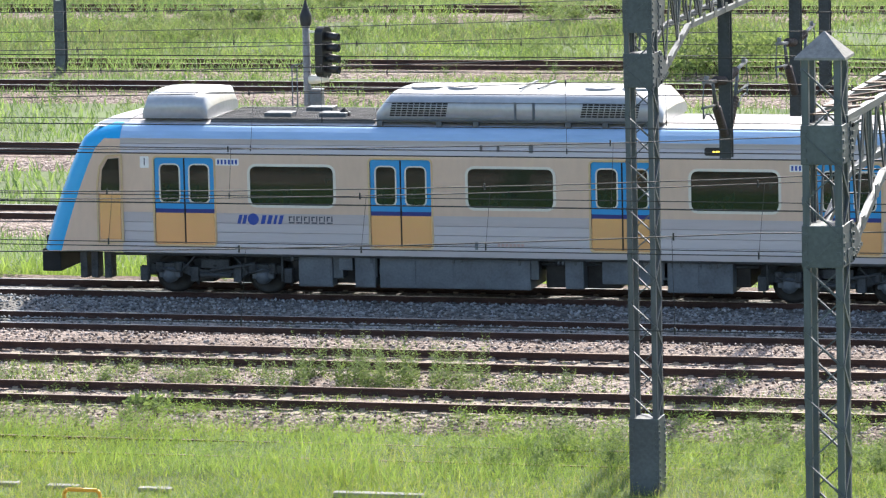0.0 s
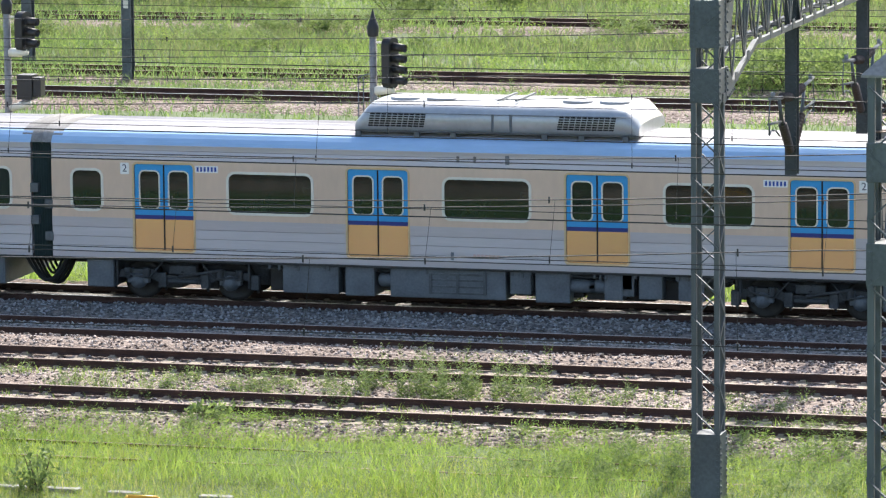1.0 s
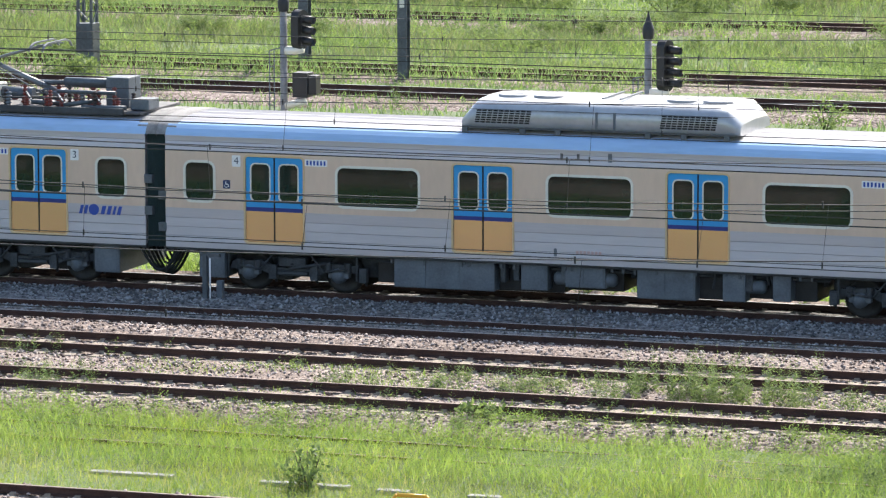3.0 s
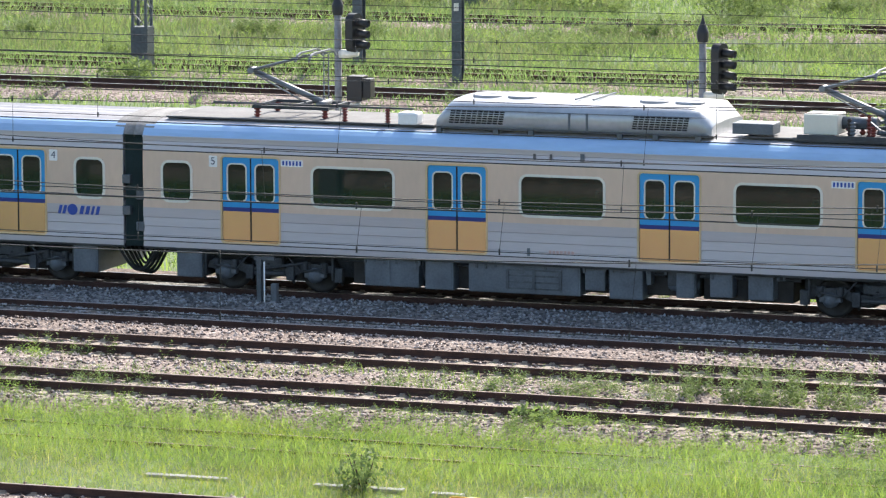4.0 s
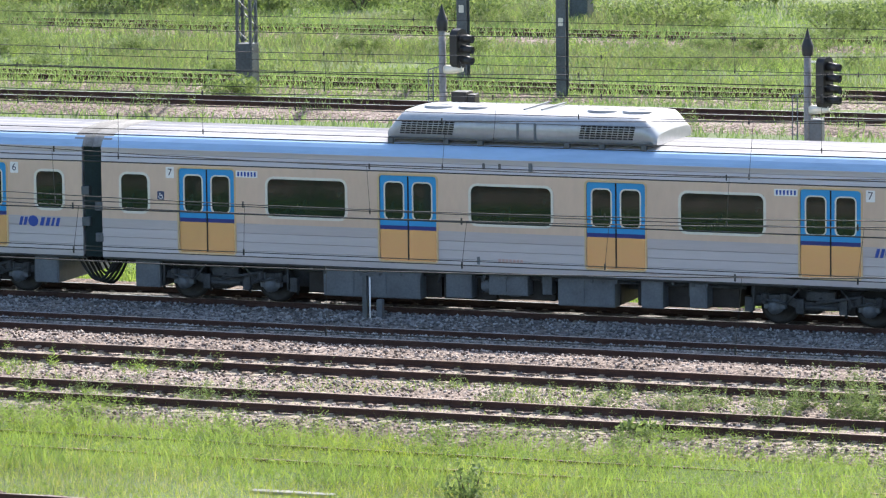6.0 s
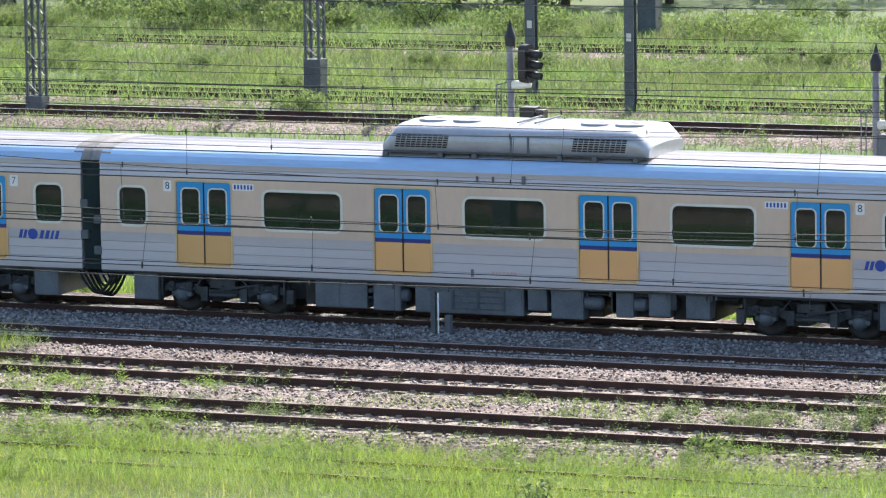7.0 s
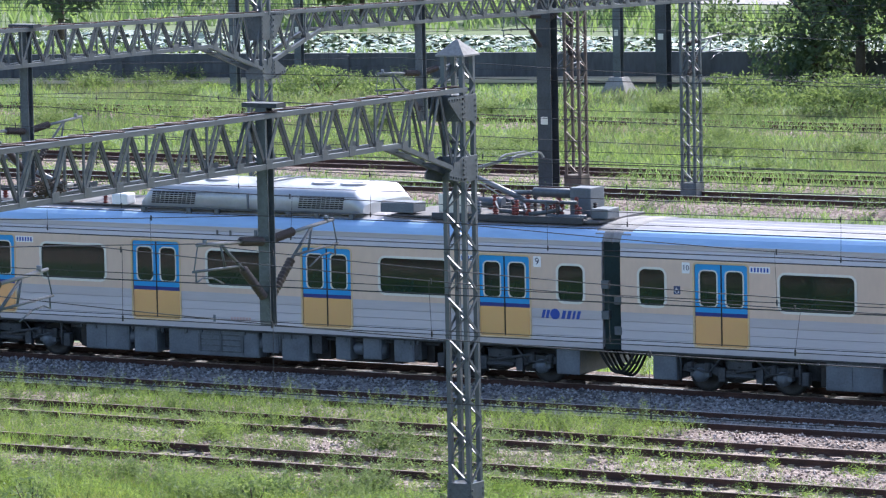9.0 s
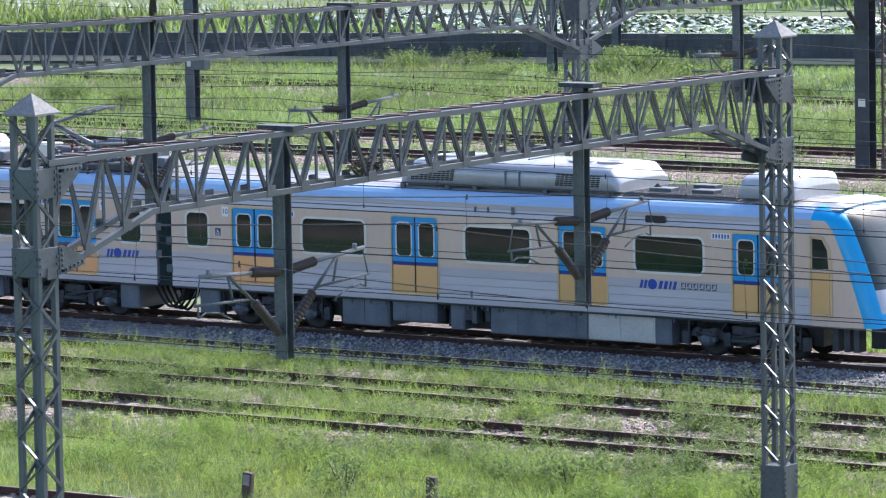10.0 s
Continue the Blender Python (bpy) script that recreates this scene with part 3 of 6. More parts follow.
def bogie_frame_mesh():
    bm = bmesh.new()
    for s in (-1, 1):
        y0, y1 = (s * 1.0, s * 1.16) if s > 0 else (s * 1.16, s * 1.0)
        pts = [(-1.5, 0.50), (-1.45, 0.66), (-0.75, 0.70), (-0.5, 0.56), (0.5, 0.56), (0.75, 0.70), (1.45, 0.66), (1.5, 0.50), (0.8, 0.50), (0.5, 0.38), (-0.5, 0.38), (-0.8, 0.50)]
        a = [bm.verts.new((x, y0, z)) for x, z in pts]
        b = [bm.verts.new((x, y1, z)) for x, z in pts]
        bm.faces.new(a)
        bm.faces.new(b[::-1])
        for i in range(len(pts)):
            j = (i + 1) % len(pts)
            bm.faces.new((a[i], a[j], b[j], b[i]))
        # brake rigging, dampers
        rod(bm, (-0.35, s * 1.22, 0.45), (0.35, s * 1.22, 0.45), 0.05, 8)
        rod(bm, (-0.1, s * 1.25, 0.55), (0.9, s * 1.25, 0.72), 0.035, 8)
        for q in (-1.62, -0.48, 0.48, 1.62):
            box(bm, q - 0.09, q + 0.09, s * 1.14 - 0.08, s * 1.14 + 0.08, 0.30, 0.62, 0.02)
            rod(bm, (q, s * 1.1, 0.34), (q, s * 0.95, 0.22), 0.03, 6)
        box(bm, -0.32, 0.32, s * 1.2 - 0.07, s * 1.2 + 0.07, 0.60, 0.80, 0.03)
        rod(bm, (-1.7, s * 1.05, 0.30), (-1.7, s * 1.05, 0.62), 0.025, 6)
    box(bm, -0.25, 0.25, -1.1, 1.1, 0.40, 0.66)
    # motors and gear cases between the wheels, coil springs and cables outside
    for q in (-1.0, 1.0):
        box(bm, q * 0.55 - 0.32, q * 0.55 + 0.32, -0.6, 0.6, 0.20, 0.74, 0.06)
        box(bm, q * 1.55 - 0.22, q * 1.55 + 0.22, -0.62, 0.62, 0.34, 0.80, 0.03)
        for s in (-1, 1):
            for d in (-0.22, 0.22):
                lathe(bm, (q * 1.05 + d, s * 1.2, 0.50), (q * 1.05 + d, s * 1.2, 0.72), [(0, 0.07), (0.1, 0.09), (0.2, 0.07), (0.3, 0.09), (0.4, 0.07), (0.5, 0.09), (0.6, 0.07), (0.7, 0.09), (0.8, 0.07), (0.9, 0.09), (1, 0.07)], 10)
            rod(bm, (q * 1.5, s * 1.24, 0.34), (q * 1.5, s * 1.24, 0.92), 0.03, 6)
            rod(bm, (q * 0.4, s * 1.28, 0.92), (q * 0.75, s * 1.28, 0.52), 0.022, 6)
            rod(bm, (q * 0.75, s * 1.28, 0.52), (q * 1.3, s * 1.28, 0.60), 0.022, 6)
    bmesh.ops.recalc_face_normals(bm, faces=bm.faces)
    return mesh_of(bm, M["bogie"])


def axle_box_mesh():
    bm = bmesh.new()
    lathe(bm, (0, -1.02, 0), (0, -1.27, 0), [(0, 0.17), (0.7, 0.17), (0.72, 0.13), (1, 0.12), (1, 0.01)], 14)
    box(bm, -0.24, 0.24, -1.2, -1.02, -0.05, 0.09, 0.02)
    rod(bm, (-0.2, -1.12, 0.05), (-0.2, -1.12, 0.27), 0.085, 10)
    rod(bm, (0.2, -1.12, 0.05), (0.2, -1.12, 0.27), 0.085, 10)
    return mesh_of(bm, M["under"])


def spring_mesh():
    bm = bmesh.new()
    lathe(bm, (0, 0, 0.55), (0, 0, 0.92), [(0, 0.2), (0, 0.26), (0.3, 0.30), (0.5, 0.26), (0.7, 0.30), (1, 0.26), (1, 0.1)], 16)
    return mesh_of(bm, M["dark"])


MESH.update(wheels=wheel_mesh(), bogie=bogie_frame_mesh(), axlebox=axle_box_mesh(), spring=spring_mesh())
TURN = pose(0, 0, 0, 0, 0, 180)


def bogie(car, x):
    b = part("bogie", MESH["bogie"], None, car, "dirty grey bogie frame", pose(x, 0, 0))
    for dx in (-1.05, 1.05):
        part("wheelset", MESH["wheels"], None, b, m=pose(dx, 0, 0.43))
        part("axle_box", MESH["axlebox"], None, b, m=pose(dx, 0, 0.43))
        part("axle_box", MESH["axlebox"], None, b, m=pose(dx, 0, 0.43, 0, 0, 180))
    for s in (-1, 1):
        part("air_spring", MESH["spring"], None, b, m=pose(0, s * 0.98, 0))


def equipment_box(car, x0, x1, z0, z1, name="equipment_box", lab="grey underfloor equipment box", y=1.36, lids=1):
    bm = bx(x0, x1, -y, y, z0, z1, 0.02)
    n = lids
    for i in range(n):
        a, b = x0 + (x1 - x0) * i / n + 0.04, x0 + (x1 - x0) * (i + 1) / n - 0.04
        if b - a > 0.12:
            box(bm, a, b, -y - 0.015, -y, z0 + 0.05, z1 - 0.06)
            box(bm, (a + b) / 2 - 0.04, (a + b) / 2 + 0.04, -y - 0.03, -y - 0.01, z1 - 0.14, z1 - 0.11)
    return part(name, bm, M["under"], car, lab)


def pantograph(car, x, flip=1):
    """A single-arm pantograph, raised half way; flip turns its knee."""
    fr = bmesh.new()
    for s in (-0.65, 0.65):
        bar(fr, (x - 0.9, s, 4.06), (x + 0.9, s, 4.06), 0.07)
    for q in (-0.85, 0.0, 0.85):
        bar(fr, (x + q, -0.65, 4.06), (x + q, 0.65, 4.06), 0.07)
    base = part("pantograph", fr, M["galvdark"], car, "half-raised single-arm pantograph on red insulators")
    for q in (-0.8, 0.8):
        for s in (-0.6, 0.6):
            part("insulator", insulator(bmesh.new(), (x + q, s, 3.78), (x + q, s, 4.04), 0.085, 4), M["insulred"], base)
    knee = (x - flip * 1.15, 0, 4.80)
    head = (x + flip * 0.35, 0, 5.26)
    lo = rod(bmesh.new(), (x + flip * 0.55, 0, 4.12), knee, 0.075, 8, 0.055)
    rod(lo, (x + flip * 0.2, -0.12, 4.10), (knee[0] + flip * 0.1, -0.1, knee[2] - 0.08), 0.018, 6)
    rod(lo, (x + flip * 0.55, -0.35, 4.12), (x + flip * 0.55, 0.35, 4.12), 0.06, 8)
    part("lower_arm", lo, M["bright"], base)
    up = bmesh.new()
    for s in (-1, 1):
        rod(up, (knee[0], s * 0.06, knee[2]), (head[0], s * 0.34, head[2] - 0.05), 0.035, 8, 0.025)
    rod(up, (knee[0], -0.16, knee[2]), (knee[0], 0.16, knee[2]), 0.07, 8)
    part("upper_arm", up, M["bright"], base)
    hd = bmesh.new()
    for q in (-0.16, 0.16):
        pts = [(-0.82, -0.16), (-0.7, -0.05), (-0.5, 0.0), (0.5, 0.0), (0.7, -0.05), (0.82, -0.16)]
        for (a, za), (b, zb) in zip(pts, pts[1:]):
            bar(hd, (head[0] + q, a, head[2] + za), (head[0] + q, b, head[2] + zb), 0.05, 0.035)
    bar(hd, (head[0] - 0.18, -0.34, head[2] - 0.06), (head[0] + 0.18, -0.34, head[2] - 0.06), 0.03)
    bar(hd, (head[0] - 0.18, 0.34, head[2] - 0.06), (head[0] + 0.18, 0.34, head[2] - 0.06), 0.03)
    part("contact_head", hd, M["bright"], base)


def roof_switchgear(car, x0):
    """High-voltage gear at a car's end: boxes, bus bars and red insulators."""
    part("roof_platform", bx(x0 - 0.2, x0 + 4.3, -1.15, 1.15, 3.80, 3.86), M["roofdark"], car)
    part("arrester_box", bx(x0, x0 + 0.75, -1.05, -0.35, 3.92, 4.36, 0.03), M["cream"], car, "white roof box")
    part("filter_box", bx(x0 - 1.55, x0 - 0.65, -1.1, -0.5, 3.88, 4.12, 0.03), M["under"], car, "grey roof box")
    rnd = random.Random(4)
    for i in range(13):
        x = x0 + 1.1 + (i % 7) * 0.42 + rnd.uniform(-0.05, 0.05)
        y = -0.95 + (i // 7) * 0.8 + rnd.uniform(-0.1, 0.1)
        h = rnd.choice((0.28, 0.36, 0.44))
        part("insulator", insulator(bmesh.new(), (x, y, 3.86), (x, y, 3.86 + h), 0.075, 5), M["insulred"] if i % 4 else M["under"], car)
    br = rod(bmesh.new(), (x0 + 2.1, -0.2, 4.38), (x0 + 3.3, -0.2, 4.38), 0.11, 10)
    rod(br, (x0 + 2.2, -0.9, 4.24), (x0 + 3.6, -0.9, 4.24), 0.045, 8)
    rod(br, (x0 + 0.9, 0.5, 4.3), (x0 + 3.4, 0.5, 4.3), 0.04, 8)
    part("circuit_breaker", br, M["galv"], car)
    part("transformer_box", bx(x0 + 3.2, x0 + 3.75, -0.5, 0.2, 3.88, 4.55, 0.03), M["under"], car)
    part("end_box", bx(x0 + 3.95, x0 + 4.4, -0.9, -0.3, 3.88, 4.12, 0.03), M["under"], car)
    for i in range(9):
        x, y = x0 + 1.0 + i * 0.36, -1.02 + 0.25 * (i % 3)
        h = (0.42, 0.5, 0.36)[i % 3]
        post = insulator(bmesh.new(), (x, y, 3.86), (x, y, 3.86 + h), 0.06, 6)
        part("insulator", post, M["insulred"] if i % 2 else M["insul"], car)
    part("roof_sill", bx(x0 - 0.1, x0 + 3.9, -1.2, -1.14, 3.78, 3.93, 0.01), M["galvdark"], car, "dark sill below the roof gear")
    for i, (xa, ya, za, xb, yb, zb) in enumerate(((0.7, -0.6, 4.15, 1.5, -0.6, 4.15), (1.6, -1.0, 4.0, 2.2, -0.7, 3.95), (2.4, -1.0, 3.95, 3.1, -0.9, 4.05), (1.2, 0.2, 4.3, 2.1, -0.2, 4.38), (2.9, -1.05, 3.93, 3.9, -1.0, 3.93))):
        part("bus_tube", rod(bmesh.new(), (x0 + xa, ya, za), (x0 + xb, yb, zb), 0.13 if i == 0 else 0.05, 10), M["galv"] if i else M["under"], car)
    rod_bm = bmesh.new()
    for i in range(6):
        a = Vector((x0 + 1.0 + i * 0.4, -0.9 + 0.1 * (i % 3), 4.2))
        bar(rod_bm, a, a + Vector((0.35, 0.5 * (-1) ** i, -0.12)), 0.035)
    part("bus_bar", rod_bm, M["bright"], car)


def make_car(k):
    """Car number k of ten; local x runs along the car, which is 20 m from coupling to coupling."""
    first, last = k == 1, k == 10
    cab = -1 if first else 1 if last else 0
    x0, x1 = -9.76, 9.76
    if first:
        x0 = -8.62
    if last:
        x1 = 8.62
    lab = "silver and beige metro car with blue doors" + (", pantographs on its roof" if k in (3, 5, 9) else "") + (" and sloping driver's cab" if cab else "")
    car = empty("metro_car", label=lab, category="train car", group="cars of the train")
    ops, wins, smalls = [], [], []
    for dx in DOORS:
        ops.append((dx - DOOR_W / 2, dx + DOOR_W / 2, DOOR_Z0, DOOR_Z1))
    for a, b in zip(DOORS, DOORS[1:]):
        c = (a + b) / 2
        wins.append(c)
        ops.append((c - WIN_W / 2, c + WIN_W / 2, WIN_Z0, WIN_Z1))
    for s in (-1, 1):
        if s != cab:
            c = s * 8.95
            smalls.append(c)
            ops.append((c - SMALL_W / 2, c + SMALL_W / 2, WIN_Z0, WIN_Z1))
    near = wall_mesh(x0, x1, ops)
    part("side_wall", near, None, car, "beige wall over brushed steel")
    if cab:
        far_ops = [(-b, -a, c, e) for a, b, c, e in ops]
        far = wall_mesh(-x1, -x0, far_ops)
    else:
        far = near
    part("side_wall", far, None, car, m=TURN)
    for side in (0, 1):
        base = TURN if side else Matrix()

        def put(name, me, parent, x, y, z, label=""):
            m = base @ pose(-x if side else x, y, z)
            if parent is not car:
                m = pose(x, y, z)
            return part(name, me, None, parent, label, m)
        for dx in DOORS:
            put("door_frame", MESH["doorframe"], car, dx, -HALF_W + 0.004, (DOOR_Z0 + DOOR_Z1) / 2)
            put("door_seal", MESH["seal"], car, dx, -HALF_W + 0.014, (DOOR_Z0 + DOOR_Z1) / 2)
            for s in (-1, 1):
                lf = put("door_leaf", MESH["leaf"], car, dx + s * (DOOR_W / 4 - 0.01), -HALF_W + 0.022, 0, "blue sliding door leaf with ochre lower panel")
                put("window_frame", MESH["leafframe"], lf, 0, 0.004, 2.465)
                put("window_pane", MESH["leafpane"], lf, 0, 0.022, 2.465)
        for c in wins:
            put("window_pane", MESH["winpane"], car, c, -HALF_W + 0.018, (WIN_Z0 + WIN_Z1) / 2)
            put("window_frame", MESH["winframe"], car, c, -HALF_W + 0.002, (WIN_Z0 + WIN_Z1) / 2)
        for c in smalls:
            put("window_pane", MESH["smallpane"], car, c, -HALF_W + 0.018, (WIN_Z0 + WIN_Z1) / 2)
            put("window_frame", MESH["smallframe"], car, c, -HALF_W + 0.002, (WIN_Z0 + WIN_Z1) / 2)
    # roof, floor
    part("roof", roof_mesh(x0, x1), None, car, "grey ribbed roof with light blue cove")
    fl = bx(x0, x1, -1.42, 1.42, 0.90, 1.06)
    box(fl, x0, x1, -HALF_W + 0.04, -HALF_W + 0.14, 0.93, 1.0)
    part("underframe", fl, M["bogie"], car)
    part("cant_rail", bx(x0, x1, -HALF_W - 0.012, -HALF_W + 0.04, Z_BAND - 0.02, Z_BAND + 0.015), M["silver"], car)
    # added sheet along the middle, its black stands for the unlit interior
    part("dark_interior_sheet", bx(x0 + 0.1, x1 - 0.1, -0.03, 0.03, 1.06, 3.45), M["dark"], car)
    # end walls and half gangways
    for s, xe in ((-1, x0), (1, x1)):
        if s == cab:
            continue
        ew = bmesh.new()
        half = roof_profile()
        pts = [(-HALF_W, Z_BOT)] + half + [(-y, z) for y, z in half[-2::-1]] + [(HALF_W, Z_BOT)]
        a = [ew.verts.new((xe - s * 0.01, y * 0.995, z)) for y, z in pts]
        b = [ew.verts.new((xe - s * 0.08, y * 0.995, z)) for y, z in pts]
        ew.faces.new(a)
        ew.faces.new(b[::-1])
        bmesh.ops.recalc_face_normals(ew, faces=ew.faces)
        part("end_wall", ew, M["silver"], car)
        fold = []
        for i in range(9):
            gk = 1.47 if i % 2 else 1.40
            xa = xe + s * 0.03 * i
            fold.append([(xa, -gk, 0.95), (xa, -gk, 3.20 + gk * 0.16), (xa, -gk + 0.2, 3.30 + gk * 0.15), (xa, gk - 0.2, 3.30 + gk * 0.15), (xa, gk, 3.20 + gk * 0.16), (xa, gk, 0.95)])
        gw = loft(fold)
        part("gangway", gw, M["gang"], car, "dark folded gangway bellows")
        hood = bmesh.new()
        xa, xb = sorted((xe - s * 0.22, xe + s * 0.235))
        pr = [(-1.50, 3.44), (-1.42, 3.60), (-1.28, 3.70), (-0.9, 3.795), (0, 3.835), (0.9, 3.795), (1.28, 3.70), (1.42, 3.60), (1.50, 3.44)]
        r0 = [hood.verts.new((xa, y, z)) for y, z in pr]
        r1 = [hood.verts.new((xb, y, z)) for y, z in pr]
        r2 = [hood.verts.new((xb, y * 0.96, z - 0.06)) for y, z in pr]
        for p, q in ((r0, r1), (r1, r2)):
            for i in range(len(pr) - 1):
                hood.faces.new((p[i], p[i + 1], q[i + 1], q[i])).smooth = True
        bmesh.ops.recalc_face_normals(hood, faces=hood.faces)
        part("gangway_hood", hood, M["concrete"], car, "pale curved hood over the gangway")
        for i, z in enumerate((1.40, 1.75, 2.1, 2.45)):
            if i % 2 == (0 if s < 0 else 1):
                part("jumper_box", bx(min(xe - s * .02, xe + s * 0.17), max(xe - s * .02, xe + s * 0.17), -HALF_W - 0.01, -1.42, z - 0.10, z + 0.10, 0.015), M["galv"], car, "light grey box at the car end")
        part("coupler", rod(bmesh.new(), (xe - s * 0.6, 0, 0.75), (xe + s * 0.24, 0, 0.75), 0.12, 10), M["bogie"], car)
        for q in range(3):
            pts = [Vector((xe + s * (0.24 * i / 5), -0.9 + q * 0.25, 0.92 - 0.42 * math.sin(i / 5 * math.pi / 2))) for i in range(6)]
            part("hose", tube(pts, 0.03), M["dark"], car)
        for q in range(4):
            pts = [Vector((xe + s * (-0.25 + 0.49 * i / 7), -1.3 + q * 0.22, 0.95 - (0.55 + 0.05 * q) * math.sin(i / 7 * math.pi / 2))) for i in range(8)]
            part("cable_loop", tube(pts, 0.035), M["dark"], car, "black cable hanging between the cars")
    # air conditioner
    ac = part("air_conditioner", ac_cover(-3.0, 3.22, 3.80, 4.42), M["acwhite"], car, "long white air conditioner cover")
    for gxx in (-2.05, 2.10):
        part("grille", MESH["grille"], None, ac, m=pose(gxx, -1.222, 4.06))
    st = bmesh.new()
    for gxx in (0.05, 0.45):
        box(st, gxx - 0.025, gxx + 0.025, -1.235, -1.20, 3.80, 4.22)
        box(st, gxx - 0.025, gxx + 0.025, -0.78, 0.78, 4.455, 4.488)
    part("strap", st, M["under"], ac)
    sk = bx(-2.95, 3.17, -1.245, -1.20, 3.80, 3.845)
    box(sk, -2.9, 3.1, -1.228, -1.21, 4.205, 4.215)
    part("skirt", sk, M["galv"], ac, "grey sill and seam of the cover")
    for fx in (-2.1, -1.3, 1.7, 2.5):
        fan = lathe(bmesh.new(), (fx, -0.35, 4.425), (fx, -0.35, 4.475), [(0, 0.33), (0.8, 0.33), (1, 0.29), (1, 0.24), (0.6, 0.22), (0.6, 0.01)], 20)
        part("fan_cover", fan, M["roof"], ac, "low round fan cover")
    for gxx in (-2.9, -1.6, -0.8, 1.2, 2.0, 2.95):
        part("foot", bx(gxx - 0.06, gxx + 0.06, -1.29, -1.2, 3.70, 3.83, 0.01), M["galv"], ac)
    # lettering and plates on both sides
    for side in (0, 1):
        base = TURN if side else Matrix()

        def sign(name, me, x, z, parent=car, label="", y=-HALF_W - 0.001):
            return part(name, me, None, parent, label, base @ pose(-x if side else x, y, z))
        for dx, s in ((DOORS[0], -1), (DOORS[3], 1)):
            xp = dx + s * 0.88
            pl = sign("number_plate", MESH["numplate"], xp, 2.92, label="white plate with the car's number")
            part("digit", DIGIT[k], None, pl, m=pose(0, -0.006, 0))
        for xp in (DOORS[0] + 0.98, DOORS[3] - 0.98):
            pl = sign("code_plate", MESH["codeplate"], xp, 2.94, label="white code plate with blue bars")
            part("code_bars", MESH["codebars"], None, pl)
        if cab:
            sign("logo", MESH["logo"], -6.03 if first else 3.98, 1.62, label="blue operator mark")
            sign("caption", MESH["caption"], -4.88 if first else 5.13, 1.64, label="dark syllable blocks")
        if not last and not first:
            sign("logo", MESH["logo"], 8.17, 1.62, label="blue operator mark")
        sign("vent_plate", MESH["vent"], 0.46, 3.29, label="small dark vent")
        sign("vent_plate", MESH["ventpale"], -0.25, 3.29)
        sign("vent_plate", MESH["ventpale"], -0.62, 3.29)
        sign("notice", MESH["notice"], -0.76, 1.22, label="small dark notice")
        sign("faded_lettering", MESH["redbars"], 0.0, 1.24, label="faded reddish lettering bars")
        if k in (4, 6, 7, 10):
            ws = sign("wheelchair_sign", MESH["wheelsign"], DOORS[0] - 1.11, 2.40, label="dark square wheelchair sign")
            part("wheelchair_mark", MESH["wheelmark"], None, ws, m=pose(0, -0.005, 0))
    # running gear
    bogie(car, -6.65 if first else -6.9)
    bogie(car, 6.65 if last else 6.9)
    under_gear(car, k)
    if cab:
        cab_end(car, cab)
    if cab:
        wk = bmesh.new()
        a, b = (-6.7, -3.05) if first else (3.3, 6.4)
        box(wk, a, b, -1.12, 1.12, 3.70, 3.815)
        deck = part("roof_walk", wk, M["roofdark"], car, "dark ribbed roof deck")
        for i in range(16):
            part("roof_rib", bx(a + 0.05, b - 0.05, -1.08 + i * 0.14, -1.04 + i * 0.14, 3.811, 3.835), M["roofdark"], deck)
    if k == 10:
        pb = equipment_box(car, 2.45, 4.3, 0.28, 0.95, "battery_box", "pale grey-cream underfloor box", 1.39, 2)
        pb.data.materials.clear()
        pb.data.materials.append(M["battery"])
    if k in (3, 5, 9):
        part("roof_walk", bx(-9.4, -3.1, -1.05, 1.05, 3.80, 3.835), M["roofdark"], car, "dark roof walkway")
        part("roof_walk", bx(3.9, 9.3, -1.05, 1.05, 3.80, 3.835), M["roofdark"], car, "dark roof walkway")
        pantograph(car, -6.6, 1)
        pantograph(car, 6.5, 1)
        roof_switchgear(car, 5.2)
        for x in (-5.2, -4.2):
            part("insulator", insulator(bmesh.new(), (x, -0.95, 3.83), (x, -0.95, 4.14), 0.07, 5), M["insulred"], car)
        part("bus_bar", rod(bmesh.new(), (-8.3, -0.95, 4.16), (-3.6, -0.95, 4.16), 0.025, 6), M["galvdark"], car)
        part("roof_box", bx(-3.9, -3.45, -1.15, -0.75, 3.83, 4.10, 0.05), M["white"], car, "small white roof box")
    return car


